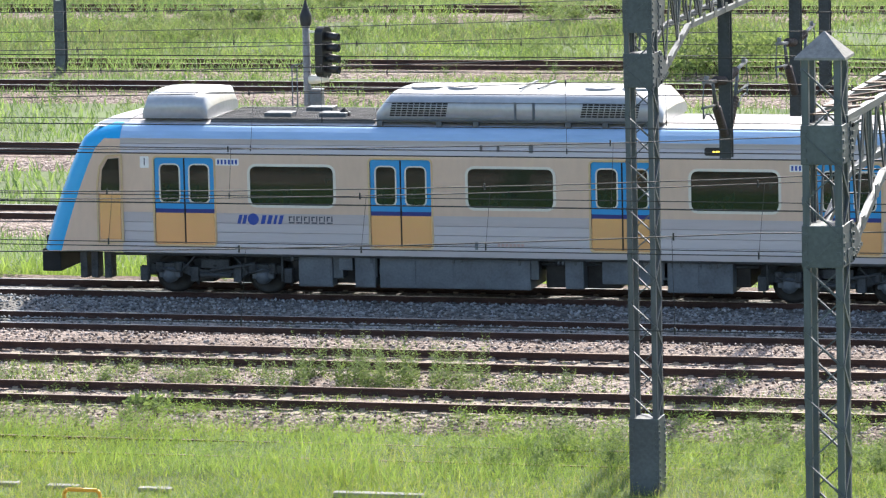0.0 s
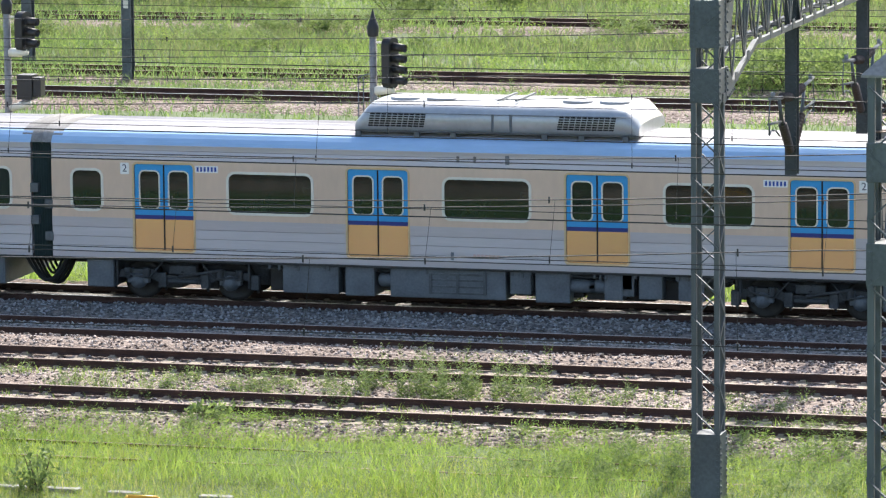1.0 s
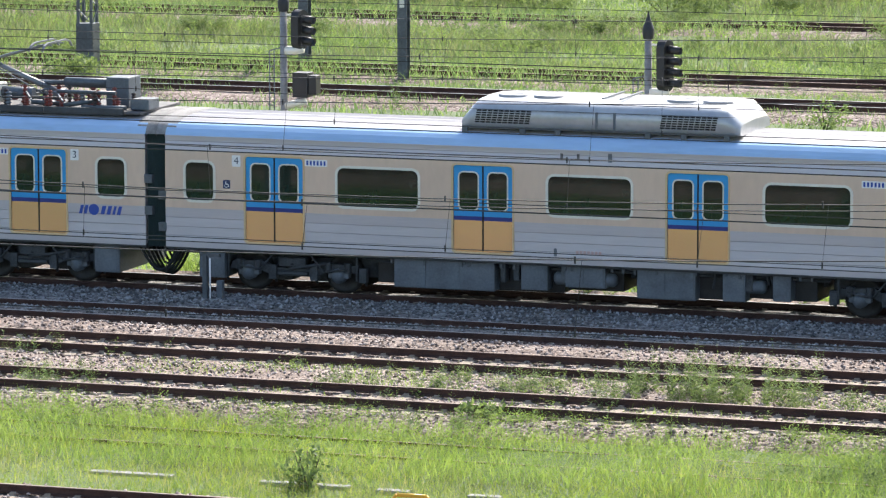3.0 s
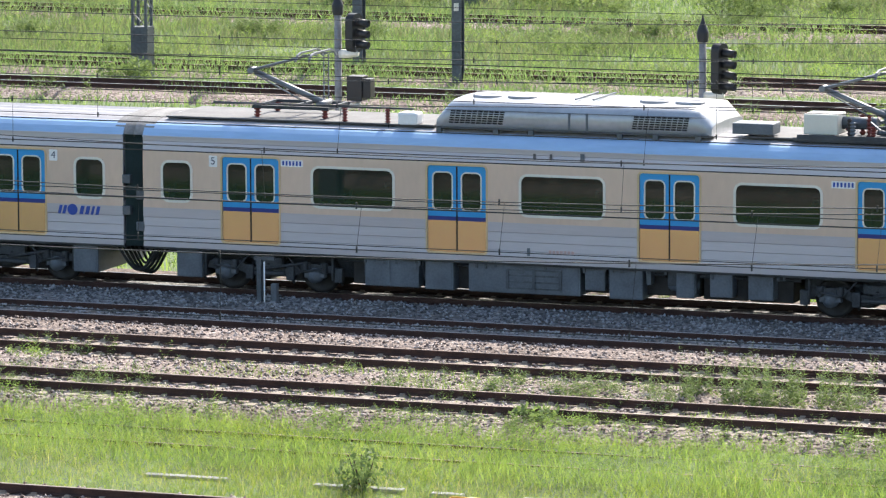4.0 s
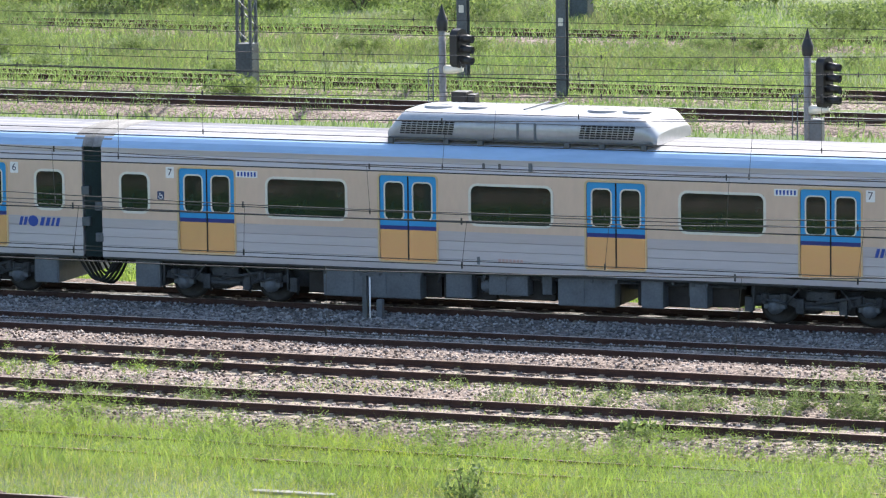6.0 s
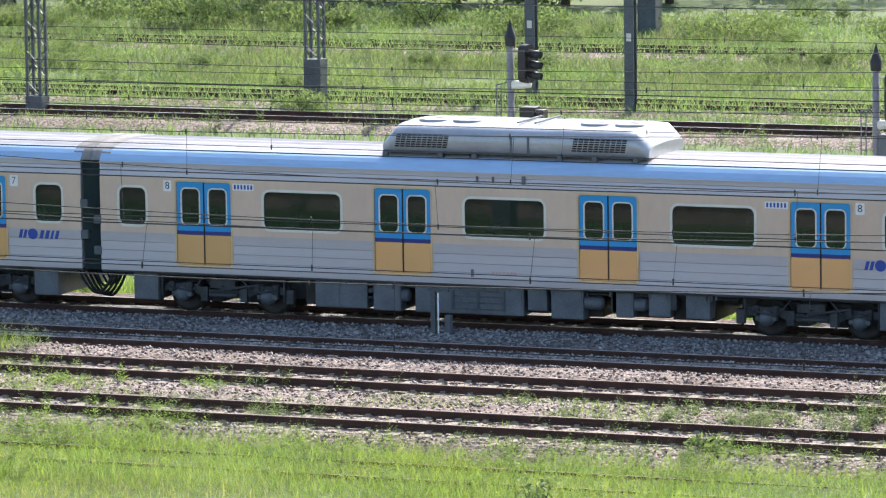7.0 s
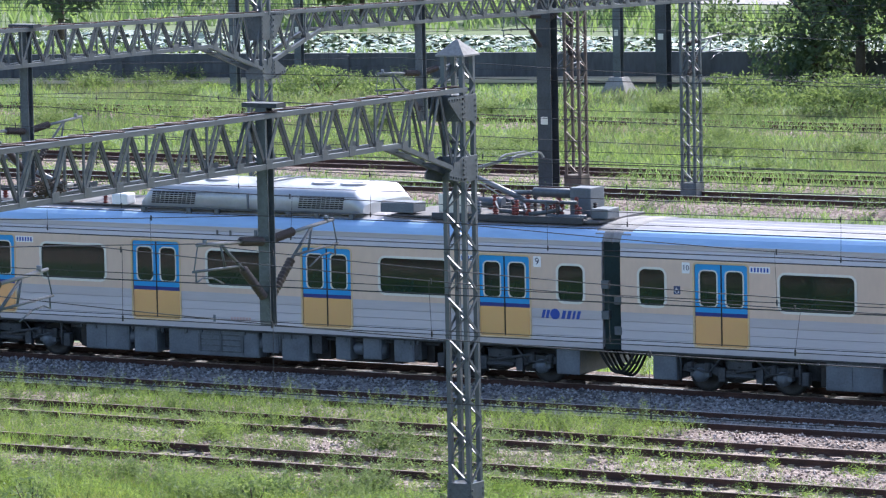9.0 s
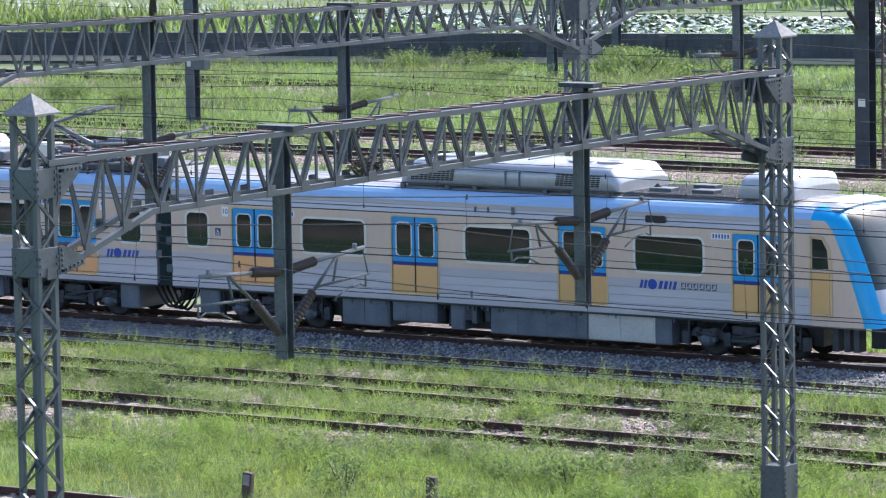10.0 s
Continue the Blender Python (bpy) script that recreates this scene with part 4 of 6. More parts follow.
def under_gear(car, k):
    kind = "cab" if k in (1, 10) else "motor" if k in (2, 3, 5, 8, 9) else "trailer"
    for s in (-1, 1):
        if not ((k == 1 and s < 0) or (k == 10 and s > 0)):
            equipment_box(car, *sorted((s * 8.45, s * 9.05)), 0.30, 0.93)
    if kind == "cab":
        f = 1 if k == 1 else -1

        def eb(a, b, z0, lids=1, lab="grey underfloor equipment box"):
            a, b = sorted((f * a, f * b))
            return equipment_box(car, a, b, z0, 0.94, lids=lids, lab=lab)
        eb(-4.75, -4.0, 0.26)
        eb(-3.85, -3.55, 0.62)
        eb(-3.5, -3.05, 0.26)
        eb(-2.95, 0.35, 0.26, 4, "long grey underfloor inverter box")
        eb(1.1, 1.5, 0.30)
        eb(1.9, 3.2, 0.42, 3)
        eb(3.3, 4.7, 0.26, 2)
    elif kind == "motor":
        equipment_box(car, -4.6, -3.35, 0.30, 0.94, lids=2)
        equipment_box(car, -3.2, -2.55, 0.28, 0.94)
        b = equipment_box(car, -2.2, 0.35, 0.28, 0.94, lids=1, lab="grey inverter box with a framed grille")
        fr = bmesh.new()
        for z in (0.40, 0.54, 0.68, 0.80):
            box(fr, -1.3, -0.1, -1.40, -1.36, z - 0.02, z + 0.02)
        for x in (-1.3, -0.7, -0.1):
            box(fr, x - 0.03, x + 0.03, -1.41, -1.36, 0.38, 0.82)
        part("grille", fr, M["galv"], b)
        equipment_box(car, 0.45, 0.9, 0.42, 0.94)
        equipment_box(car, 1.0, 1.75, 0.26, 0.94)
        equipment_box(car, 2.5, 2.9, 0.35, 0.94)
        equipment_box(car, 3.25, 3.75, 0.40, 0.94)
        equipment_box(car, 4.1, 4.65, 0.38, 0.94)
    else:
        equipment_box(car, -4.5, -2.2, 0.28, 0.94, lids=3)
        equipment_box(car, -1.6, -1.0, 0.35, 0.94)
        equipment_box(car, -0.6, 0.3, 0.45, 0.94, lids=2)
        equipment_box(car, 1.0, 2.3, 0.28, 0.94, lids=2)
        equipment_box(car, 2.9, 3.4, 0.30, 0.94)
        equipment_box(car, 4.0, 4.4, 0.35, 0.94)
    pipes = bmesh.new()
    rnd = random.Random(k)
    for i in range(9):
        x = rnd.uniform(-4.8, 4.6)
        rod(pipes, (x, -1.25, 0.92), (x + rnd.uniform(-0.1, 0.1), -1.25, rnd.uniform(0.45, 0.75)), 0.03, 6)
    rod(pipes, (-9, -1.22, 0.88), (9, -1.22, 0.88), 0.03, 6)
    rod(pipes, (-5.2, -1.1, 0.80), (5.2, -1.1, 0.80), 0.04, 6)
    # solid centre block added to close the view to the lit ballast
    box(pipes, -5.0, 5.0, -0.5, 0.5, 0.58, 0.92)
    part("pipework", pipes, M["bogie"], car, "dark pipes and filler block under the floor")
    # added blocks, underfloor shade put into their colour, with a few gaps; then reservoirs
    x = -5.0
    while x < 4.7:
        w = rnd.uniform(0.7, 1.7)
        gear = bx(x, min(5.0, x + w), -1.0, 0.9, rnd.uniform(0.26, 0.36), 0.92, 0.03)
        part("underfloor_filler", gear, M["wheel"], car, "dark filler block between the underfloor boxes")
        x += w + rnd.choice((0.04, 0.06, 0.38))
    for i in range(5):
        x = rnd.uniform(-4.6, 3.8)
        tank = lathe(bmesh.new(), (x, -1.18, 0.62), (x + rnd.uniform(0.5, 0.9), -1.18, 0.62), [(0, 0.01), (0.02, 0.1), (0.1, 0.15), (0.9, 0.15), (0.98, 0.1), (1, 0.01)], 12)
        part("air_reservoir", tank, M["under"], car, "small grey air reservoir")
    for i in range(10):
        x = rnd.uniform(-4.8, 4.6)
        v = bx(x, x + rnd.uniform(0.1, 0.28), -1.34, -1.05, rnd.uniform(0.42, 0.6), 0.93, 0.015)
        part("valve_box", v, M["bogie"] if i % 3 else M["galv"], car)
    for i in range(20):
        part("hanger", MESH["hanger"], None, car, m=pose(rnd.uniform(-4.9, 4.9), -1.38, rnd.uniform(0.84, 0.90)))


def cab_end(car, s):
    """The driver's cab: beige flank, blue slanted nose rim, glazed front, low skirt."""
    X = 8.62

    def nose(z):
        # front outline: x beyond the body's end, by height
        tab = [(0.55, 10.47), (0.97, 10.46), (1.6, 10.27), (2.4, 9.98), (3.0, 9.73), (3.4, 9.53), (3.6, 9.30), (3.74, 8.98), (3.81, 8.62)]
        for (z0, a), (z1, b) in zip(tab, tab[1:]):
            if z <= z1:
                return a + (b - a) * (z - z0) / (z1 - z0)
        return 8.62
    zs = [0.97, 1.3, 1.84, 2.3, 2.8, 3.2, 3.42, 3.56]

    def halfw(z):
        if z <= Z_BAND:
            return HALF_W - 0.02 * max(0.0, (z - 3.0) / 0.4)
        return HALF_W - 0.02 - (z - Z_BAND) * 0.7
    shell = bmesh.new()
    grid = []
    for z in zs + [3.66, 3.74]:
        w = halfw(z) if z < 3.6 else (1.33 if z < 3.7 else 1.15)
        xn = nose(z)
        rim = 0.42 if z < 3.3 else 0.5
        row = [(X, -w), (xn - rim - 0.02, -w), (xn - rim, -w), (xn - 0.16, -w + 0.03), (xn, -w + 0.22), (xn + 0.10, -w + 0.62), (xn + 0.14, 0)]
        row = [(max(X, a), b) for a, b in row]
        row = row + [(a, -b) for a, b in row[-2::-1]]
        grid.append([shell.verts.new((s * a, b, z)) for a, b in row])
    n = len(grid[0])
    for j in range(len(grid) - 1):
        zc = (grid[j][0].co.z + grid[j + 1][0].co.z) / 2
        for i in range(n - 1):
            q = (grid[j][i], grid[j][i + 1], grid[j + 1][i + 1], grid[j + 1][i])
            if len({tuple(v.co) for v in q}) < 4:
                continue
            f = shell.faces.new(q)
            side = min(i, n - 2 - i)
            if side == 0:
                f.material_index = 0 if zc < 3.42 else 1
            elif side in (1, 2, 3):
                f.material_index = 1
            else:
                f.material_index = 2 if 1.9 < zc < 3.5 else 1 if zc < 1.3 or zc > 3.5 else 3
            f.smooth = side >= 2
    shell.faces.new(grid[-1])
    bmesh.ops.recalc_face_normals(shell, faces=shell.faces)
    c = part("cab_shell", shell, [M["beige"], M["cyan"], M["glass"], M["acwhite"]], car, "driver's cab with bright blue slanted rim and dark windscreen")
    part("cab_roof", loft([[(s * x, y, z) for y, z in ((-1.3, 3.66), (-1.0, zt), (0, zt + 0.03), (1.0, zt), (1.3, 3.66))] for x, zt in ((8.55, 3.80), (9.0, 3.78), (9.28, 3.70))]), M["acwhite"], car, "pale rounded cab roof")
    skirt = bmesh.new()
    a, b = sorted((s * 10.1, s * 10.52))
    box(skirt, a, b, -1.40, 1.40, 0.50, 0.99, 0.03)
    part("front_skirt", skirt, M["dark"], car)
    cp = rod(bmesh.new(), (s * 10.2, 0, 0.85), (s * 10.78, 0, 0.85), 0.11, 10)
    a, b = sorted((s * 10.6, s * 10.85))
    box(cp, a, b, -0.2, 0.2, 0.72, 1.12, 0.03)
    part("coupler", cp, M["dark"], car)
    pl = bmesh.new()
    for x in (9.0, 9.3, 9.55):
        a, b = sorted((s * x, s * (x + 0.16)))
        box(pl, a, b, -1.25, -0.9, 0.35, 0.95, 0.02)
    part("cab_gear", pl, M["bogie"], car)
    a, b = sorted((s * 8.64, s * 9.12))
    lo = bx(a, b, -HALF_W - 0.012, -HALF_W + 0.02, 1.24, 2.22, 0.01)
    part("cab_door", lo, M["ochre"], c, "ochre lower door panel")
    xa, xb = s * 8.66, s * 9.08
    wn_ = bmesh.new()
    pts = [(xa, 2.30), (xb, 2.30), (s * 9.04, 2.75), (s * 8.9, 2.98), (xa, 3.0)]
    f0 = [wn_.verts.new((x, -HALF_W - 0.014, z)) for x, z in pts]
    f1 = [wn_.verts.new((x, -HALF_W + 0.01, z)) for x, z in pts]
    wn_.faces.new(f0)
    wn_.faces.new(f1[::-1])
    for i in range(5):
        j = (i + 1) % 5
        wn_.faces.new((f0[i], f0[j], f1[j], f1[i]))
    bmesh.ops.recalc_face_normals(wn_, faces=wn_.faces)
    part("cab_window", wn_, M["glass"], c)
    rim = bmesh.new()
    o = [(s * 8.60, 1.18), (s * 9.16, 1.18), (s * 9.16, 2.4), (s * 9.10, 2.80), (s * 8.92, 3.05), (s * 8.60, 3.07)]
    for p, q in zip(o, o[1:] + o[:1]):
        bar(rim, (p[0], -HALF_W - 0.008, p[1]), (q[0], -HALF_W - 0.008, q[1]), 0.045, 0.04)
    part("cab_door_frame", rim, M["doorrim"], c)
    # cab air conditioner and roof fittings
    a, b = (-8.24, -6.78) if s < 0 else (6.45, 7.95)
    part("cab_air_conditioner", ac_cover(a, b, 3.80, 4.36, 1.15, 0.10), M["acwhite"], car, "white boxy air conditioner over the cab")
    for x, y in ((5.6, -0.6), (4.4, -0.55), (5.0, 0.5)):
        ft = bx(*sorted((s * x, s * (x - 0.6))), y - 0.2, y + 0.2, 3.80, 3.92, 0.02)
        box(ft, *sorted((s * (x + 0.1), s * (x - 0.7))), y - 0.26, y + 0.26, 3.79, 3.825)
        part("roof_vent", ft, M["galv"], car, "low square roof vent")
    part("antenna", lathe(bmesh.new(), (s * 3.9, -0.5, 3.80), (s * 3.9, -0.5, 4.0), [(0, 0.14), (0.3, 0.14), (0.7, 0.09), (1, 0.02)], 10), M["dark"], car)
    bm = plate(0.55, 0.17, 0.04, 0.02)
    dd = part("destination_display", bm, M["black"], car, "dark destination display", pose(4.45, -HALF_W - 0.001, 3.27))


    for i in range(5 if s < 0 else 0):
        part("led_mark", bx(-0.1 + i * 0.06, -0.06 + i * 0.06, -0.024, -0.02, -0.02, 0.015), M["led"], dd, "small amber light mark")


DIGIT = {k: digits(str(k)) for k in range(1, 11)}
CARS = [make_car(k) for k in range(1, 11)]

# ---- lattice masts, portals and overhead lines ----
STRUT = {}


def strut(name, parent, a, b, w, material, h=None, angle=False):
    """A steel member from a to b, an angle or a flat bar; alike members share one mesh."""
    key = (w, h, material.name, angle)
    if key not in STRUT:
        bm = bmesh.new()
        hh = h or w
        if angle:
            box(bm, 0, 1, -w / 2, w / 2, -hh / 2, -hh / 2 + 0.012)
            box(bm, 0, 1, -w / 2, -w / 2 + 0.012, -hh / 2 + 0.012, hh / 2)
        else:
            box(bm, 0, 1, -w / 2, w / 2, -hh / 2, hh / 2)
        STRUT[key] = mesh_of(bm, material)
    a, b = Vector(a), Vector(b)
    q = (b - a).to_track_quat("X", "Z")
    ob = part(name, STRUT[key], None, parent)
    ob.matrix_basis = Matrix.LocRotScale(a, q, ((b - a).length, 1, 1))
    return ob


def rivets(bm, pts, r=0.022):
    for x, y, z, ax in pts:
        if ax == "y":
            box(bm, x - r, x + r, y - 0.018, y + 0.018, z - r, z + r)
        else:
            box(bm, x - 0.018, x + 0.018, y - r, y + r, z - r, z + r)


def riveted_box(x, y, hw, z0, z1, dz=0.11):
    """A plated section of a mast with rows of rivets."""
    bm = bx(x - hw, x + hw, y - hw, y + hw, z0, z1, 0.008)
    pts = []
    z = z0 + 0.06
    while z < z1 - 0.04:
        for s in (-0.8, 0.8):
            pts += [(x + s * hw, y - hw, z, "y"), (x + hw, y + s * hw, z, "x")]
        z += dz
    rivets(bm, pts)
    return bm


def lattice_mast(x, y, top, gussets=(), hw=0.24, ped=0.95, cap=True, material=None, step=0.40, label="", leg=0.085, base=-0.45, wing=0):
    material = material or M["galv"]
    m = empty("lattice_mast", pose(x, y, 0), label=label, category="mast", group="lattice masts of the yard")
    for sx in (-1, 1):
        for sy in (-1, 1):
            strut("leg", m, (sx * (hw - leg / 2), sy * (hw - leg / 2), base), (sx * (hw - leg / 2), sy * (hw - leg / 2), top), leg, material)
    part("pedestal", riveted_box(0, 0, hw + 0.02, base, ped), material, m, "riveted plate pedestal")
    z, i = ped, 0
    w = hw - 0.02
    while z + step <= top:
        s = 1 if i % 2 else -1
        strut("brace", m, (-s * w, -hw, z), (s * w, -hw, z + step), 0.055, material, 0.02)
        strut("brace", m, (s * w, hw, z), (-s * w, hw, z + step), 0.055, material, 0.02)
        strut("brace", m, (-hw, -s * w, z), (-hw, s * w, z + step), 0.02, material, 0.055)
        strut("brace", m, (hw, s * w, z), (hw, -s * w, z + step), 0.02, material, 0.055)
        z += step
        i += 1
    for z0, z1 in gussets:
        g = riveted_box(0, 0, hw + 0.015, z0, z1)
        part("gusset", g, material, m, "riveted gusset plate")
        for sx in (-1, 1):
            if not wing:
                continue
            up = (z0, z1) == gussets[0]
            prof = [(hw, z0), (hw + 0.12, z0), (hw + 0.62, z1 - 0.06), (hw + 0.62, z1), (hw, z1)] if up else [(hw, z1), (hw + 0.12, z1), (hw + 0.62, z0 + 0.22), (hw + 0.62, z0 + 0.1), (hw + 0.1, z0), (hw, z0)]
            wg = loft([[(xx, wing * y, z) for y, z in prof] for xx in (sx * (hw + 0.004), sx * (hw + 0.03))])
            rivets(wg, [(sx * (hw + 0.035), wing * (hw + 0.07 + 0.5 * k / 5), (z1 - 0.06 if up else z0 + 0.05 + 0.1 * k / 5), "x") for k in range(6)])
            rivets(wg, [(sx * (hw + 0.035), wing * (hw + 0.07), z0 + 0.06 + (z1 - z0 - 0.12) * k / 4, "x") for k in range(5)])
            part("gusset_wing", wg, material, m, "riveted triangular gusset towards the beam")
    if cap:
        bm = bmesh.new()
        k = hw + 0.07
        vs = [bm.verts.new(p) for p in ((-k, -k, top), (k, -k, top), (k, k, top), (-k, k, top))]
        lo = [bm.verts.new((v.co.x, v.co.y, top - 0.03)) for v in vs]
        tip = bm.verts.new((0, 0, top + 0.30))
        for q in range(4):
            bm.faces.new((vs[q], vs[(q + 1) % 4], tip))
            bm.faces.new((lo[q], lo[(q + 1) % 4], vs[(q + 1) % 4], vs[q]))
        bm.faces.new(lo[::-1])
        part("cap", bm, M["concrete"], m, "pale pyramid cap")
    return m


def portal_beam(x, y0, y1, zt, zb, knees=(1, 1), hw=0.22, pitch=0.47, label="grey riveted lattice beam of a catenary portal"):
    """A box truss across the tracks from y0 to y1, zt and zb give its chords at both ends; knees says at which ends the lower chord dips to the mast."""
    b = empty("portal_beam", pose(x, y0, 0), label=label, category="truss beam", group="portal beams")
    L = y1 - y0
    ka, kb = 2.6 * knees[0], 2.6 * knees[1]

    def top(q):
        return zt[0] + (zt[1] - zt[0]) * q / L

    def low(q):
        z = zb[0] + (zb[1] - zb[0]) * q / L
        if ka and q < ka:
            return z - 0.75 * (1 - q / ka)
        if kb and q > L - kb:
            return z - 0.75 * (1 - (L - q) / kb)
        return z
    for sx in (-1, 1):
        strut("chord", b, (sx * hw, 0, top(0)), (sx * hw, L, top(L)), 0.09, M["galv"], 0.09)
        strut("chord", b, (sx * hw, ka, low(ka)), (sx * hw, L - kb, low(L - kb)), 0.09, M["galv"], 0.09)
        if knees[0]:
            strut("knee", b, (sx * hw, 0.15, low(0.15)), (sx * hw, ka, low(ka)), 0.09, M["galv"], 0.09)
        if knees[1]:
            strut("knee", b, (sx * hw, L - kb, low(L - kb)), (sx * hw, L - 0.15, low(L - 0.15)), 0.09, M["galv"], 0.09)
        n = int(L / pitch)
        for i in range(n):
            a, c = L * i / n, L * (i + 1) / n
            e = sx * (hw - 0.03)
            if (i + (sx > 0)) % 2:
                strut("diagonal", b, (e, a, low(a)), (e, c, top(c)), 0.02, M["galv"], 0.075)
            else:
                strut("diagonal", b, (e, a, top(a)), (e, c, low(c)), 0.02, M["galvdark"], 0.075)
            if i % 4 == 0:
                strut("vertical", b, (e, a, low(a)), (e, a, top(a)), 0.05, M["galv"], 0.03)
            if i % 2 == 0:
                strut("gusset", b, (sx * (hw + 0.045), a - 0.11, low(a) + 0.05), (sx * (hw + 0.045), a + 0.11, low(a) + 0.05), 0.012, M["galv"], 0.17)
    n = int(L / (pitch * 2))
    for i in range(n + 1):
        q = L * i / n
        strut("tie", b, (-hw, q, top(q) + 0.055), (hw, q, top(q) + 0.055), 0.07, M["railrusttop"], 0.02)
        strut("tie", b, (-hw, q, low(q)), (hw, q, low(q)), 0.05, M["galvdark"], 0.02)
        if i < n:
            q2 = L * (i + 1) / n
            strut("tie", b, (-hw, q, top(q) + 0.055), (hw, q2, top(q2) + 0.055), 0.05, M["rust"], 0.02)
    return b


def cantilever(post, s, zt, reach):
    """A bracket arm with brown insulators, stretching s * reach across the track; in the post's space."""
    tube = rod(bmesh.new(), (0, s * 0.85, zt + 0.06), (0, s * reach, zt + 0.15), 0.035, 8)
    rod(tube, (0, s * (reach - 0.25), zt + 0.12), (0, s * (reach - 0.25), zt + 0.24), 0.04, 8)
    arm = part("bracket_arm", tube, M["bright"], post, "bright tubular bracket arm")
    part("insulator", insulator(bmesh.new(), (0, s * 0.16, zt), (0, s * 0.88, zt + 0.07), 0.085, 11), M["insul"], arm)
    part("insulator", insulator(bmesh.new(), (0, s * 0.14, zt - 1.0), (0, s * 0.82, zt - 0.42), 0.085, 11), M["insul"], arm)
    dg = rod(bmesh.new(), (0, s * 0.80, zt - 0.44), (0, s * (reach - 0.75), zt + 0.10), 0.03, 8)
    part("strut_tube", dg, M["galv"], arm)
    rg = rod(bmesh.new(), (0, s * 0.95, zt - 0.36), (0, s * (reach + 0.15), zt - 0.30), 0.024, 8)
    rod(rg, (0, s * (reach - 0.02), zt + 0.14), (0, s * (reach + 0.12), zt - 0.30), 0.012, 6)
    rod(rg, (0, s * (reach - 0.9), zt - 0.34), (0, s * (reach - 0.75), zt + 0.10), 0.022, 6)
    part("registration_tube", rg, M["galv"], arm)
    sa = rod(bmesh.new(), (0, s * (reach + 0.05), zt - 0.30), (0, s * (reach + 0.05), zt - 0.50), 0.018, 6)
    pts = [(0, s * (reach + 0.05), zt - 0.50), (0, s * (reach - 0.15), zt - 0.44), (0, s * (reach - 0.5), zt - 0.48), (0, s * (reach - 0.85), zt - 0.62)]
    for a, c in zip(pts, pts[1:]):
        rod(sa, a, c, 0.016, 6)
    part("steady_arm", sa, M["galv"], arm)


def h_section(w, t, z0, z1):
    """An H-shaped column from z0 to z1, flanges facing y."""
    k = w / 2
    pts = [(-k, -k), (k, -k), (k, -k + t), (t / 2, -k + t), (t / 2, k - t), (k, k - t), (k, k), (-k, k), (-k, k - t), (-t / 2, k - t), (-t / 2, -k + t), (-k, -k + t)]
    return loft([[(x, y, z) for x, y in pts] for z in (z0, z1)])


def drop_post(x, y, ztop, zbot, arms=(-1, 1), reach=2.3, w=0.22, zt=None, material=None):
    material = material or M["galv"]
    bm = h_section(w, 0.02, zbot, ztop)
    pts = [(sx * w * 0.36, -w / 2, zbot + 0.1 + 0.1 * i, "y") for i in range(int((ztop - zbot) / 0.1) - 1) for sx in (-1, 1)]
    rivets(bm, pts, 0.012)
    p = empty("drop_post", pose(x, y, 0), label="grey steel drop post hanging from a portal beam", category="post", group="drop posts")
    part("shaft", bm, material, p)
    part("clamp_plate", bx(-0.36, 0.36, -w / 2 - 0.05, w / 2 + 0.05, ztop - 0.05, ztop + 0.03), M["galvdark"], p)
    for s in arms:
        cantilever(p, s, zt or zbot + 1.42, reach)
    return p


def overhead_line(y, zc, zm, x0=-230, x1=60, span=47.0, ph=-18.3, label="dark overhead line with contact wire and droppers", sag=0.55):
    """A catenary: contact wire, sagging messenger and droppers."""
    ol = empty("overhead_line", pose(0, y, 0), label=label, category="overhead wire", group="overhead lines")
    part("contact_wire", rod(bmesh.new(), (x0, 0, zc), (x1, 0, zc), 0.008, 5, cap=False), M["wire"], ol)

    def mz(x):
        q = ((x - ph) / span) % 1.0
        return zm - sag * 4 * q * (1 - q)
    ms = bmesh.new()
    prev = None
    for x in steps(x0, x1, 2.5):
        ring = [ms.verts.new((x, 0.009 * math.cos(i * math.tau / 5), mz(x) + 0.009 * math.sin(i * math.tau / 5))) for i in range(5)]
        if prev:
            for i in range(5):
                ms.faces.new((prev[i], prev[(i + 1) % 5], ring[(i + 1) % 5], ring[i]))
        prev = ring
    part("messenger_wire", ms, M["wire"], ol)
    x = -100.0
    rnd = random.Random(int(y * 7))
    while x < 0:
        strut("dropper", ol, (x, 0, zc), (x + rnd.uniform(-0.05, 0.1), 0, mz(x)), 0.006, M["wire"])
        strut("clip", ol, (x, 0, zc - 0.05), (x, 0, zc + 0.05), 0.022, M["wire"])
        strut("clip", ol, (x, 0, mz(x) - 0.05), (x, 0, mz(x) + 0.05), 0.022, M["wire"])
        x += 6.2 + rnd.uniform(-0.4, 0.4)
    return ol


def feeder(y, z, x0=-230, x1=60):
    w = rod(bmesh.new(), (x0, y, z), (x1, y, z), 0.010, 5, cap=False)
    return tagged(part("feeder_wire", w, M["wire"]), "dark feeder wire high over the tracks", "overhead wire", "feeder wires")


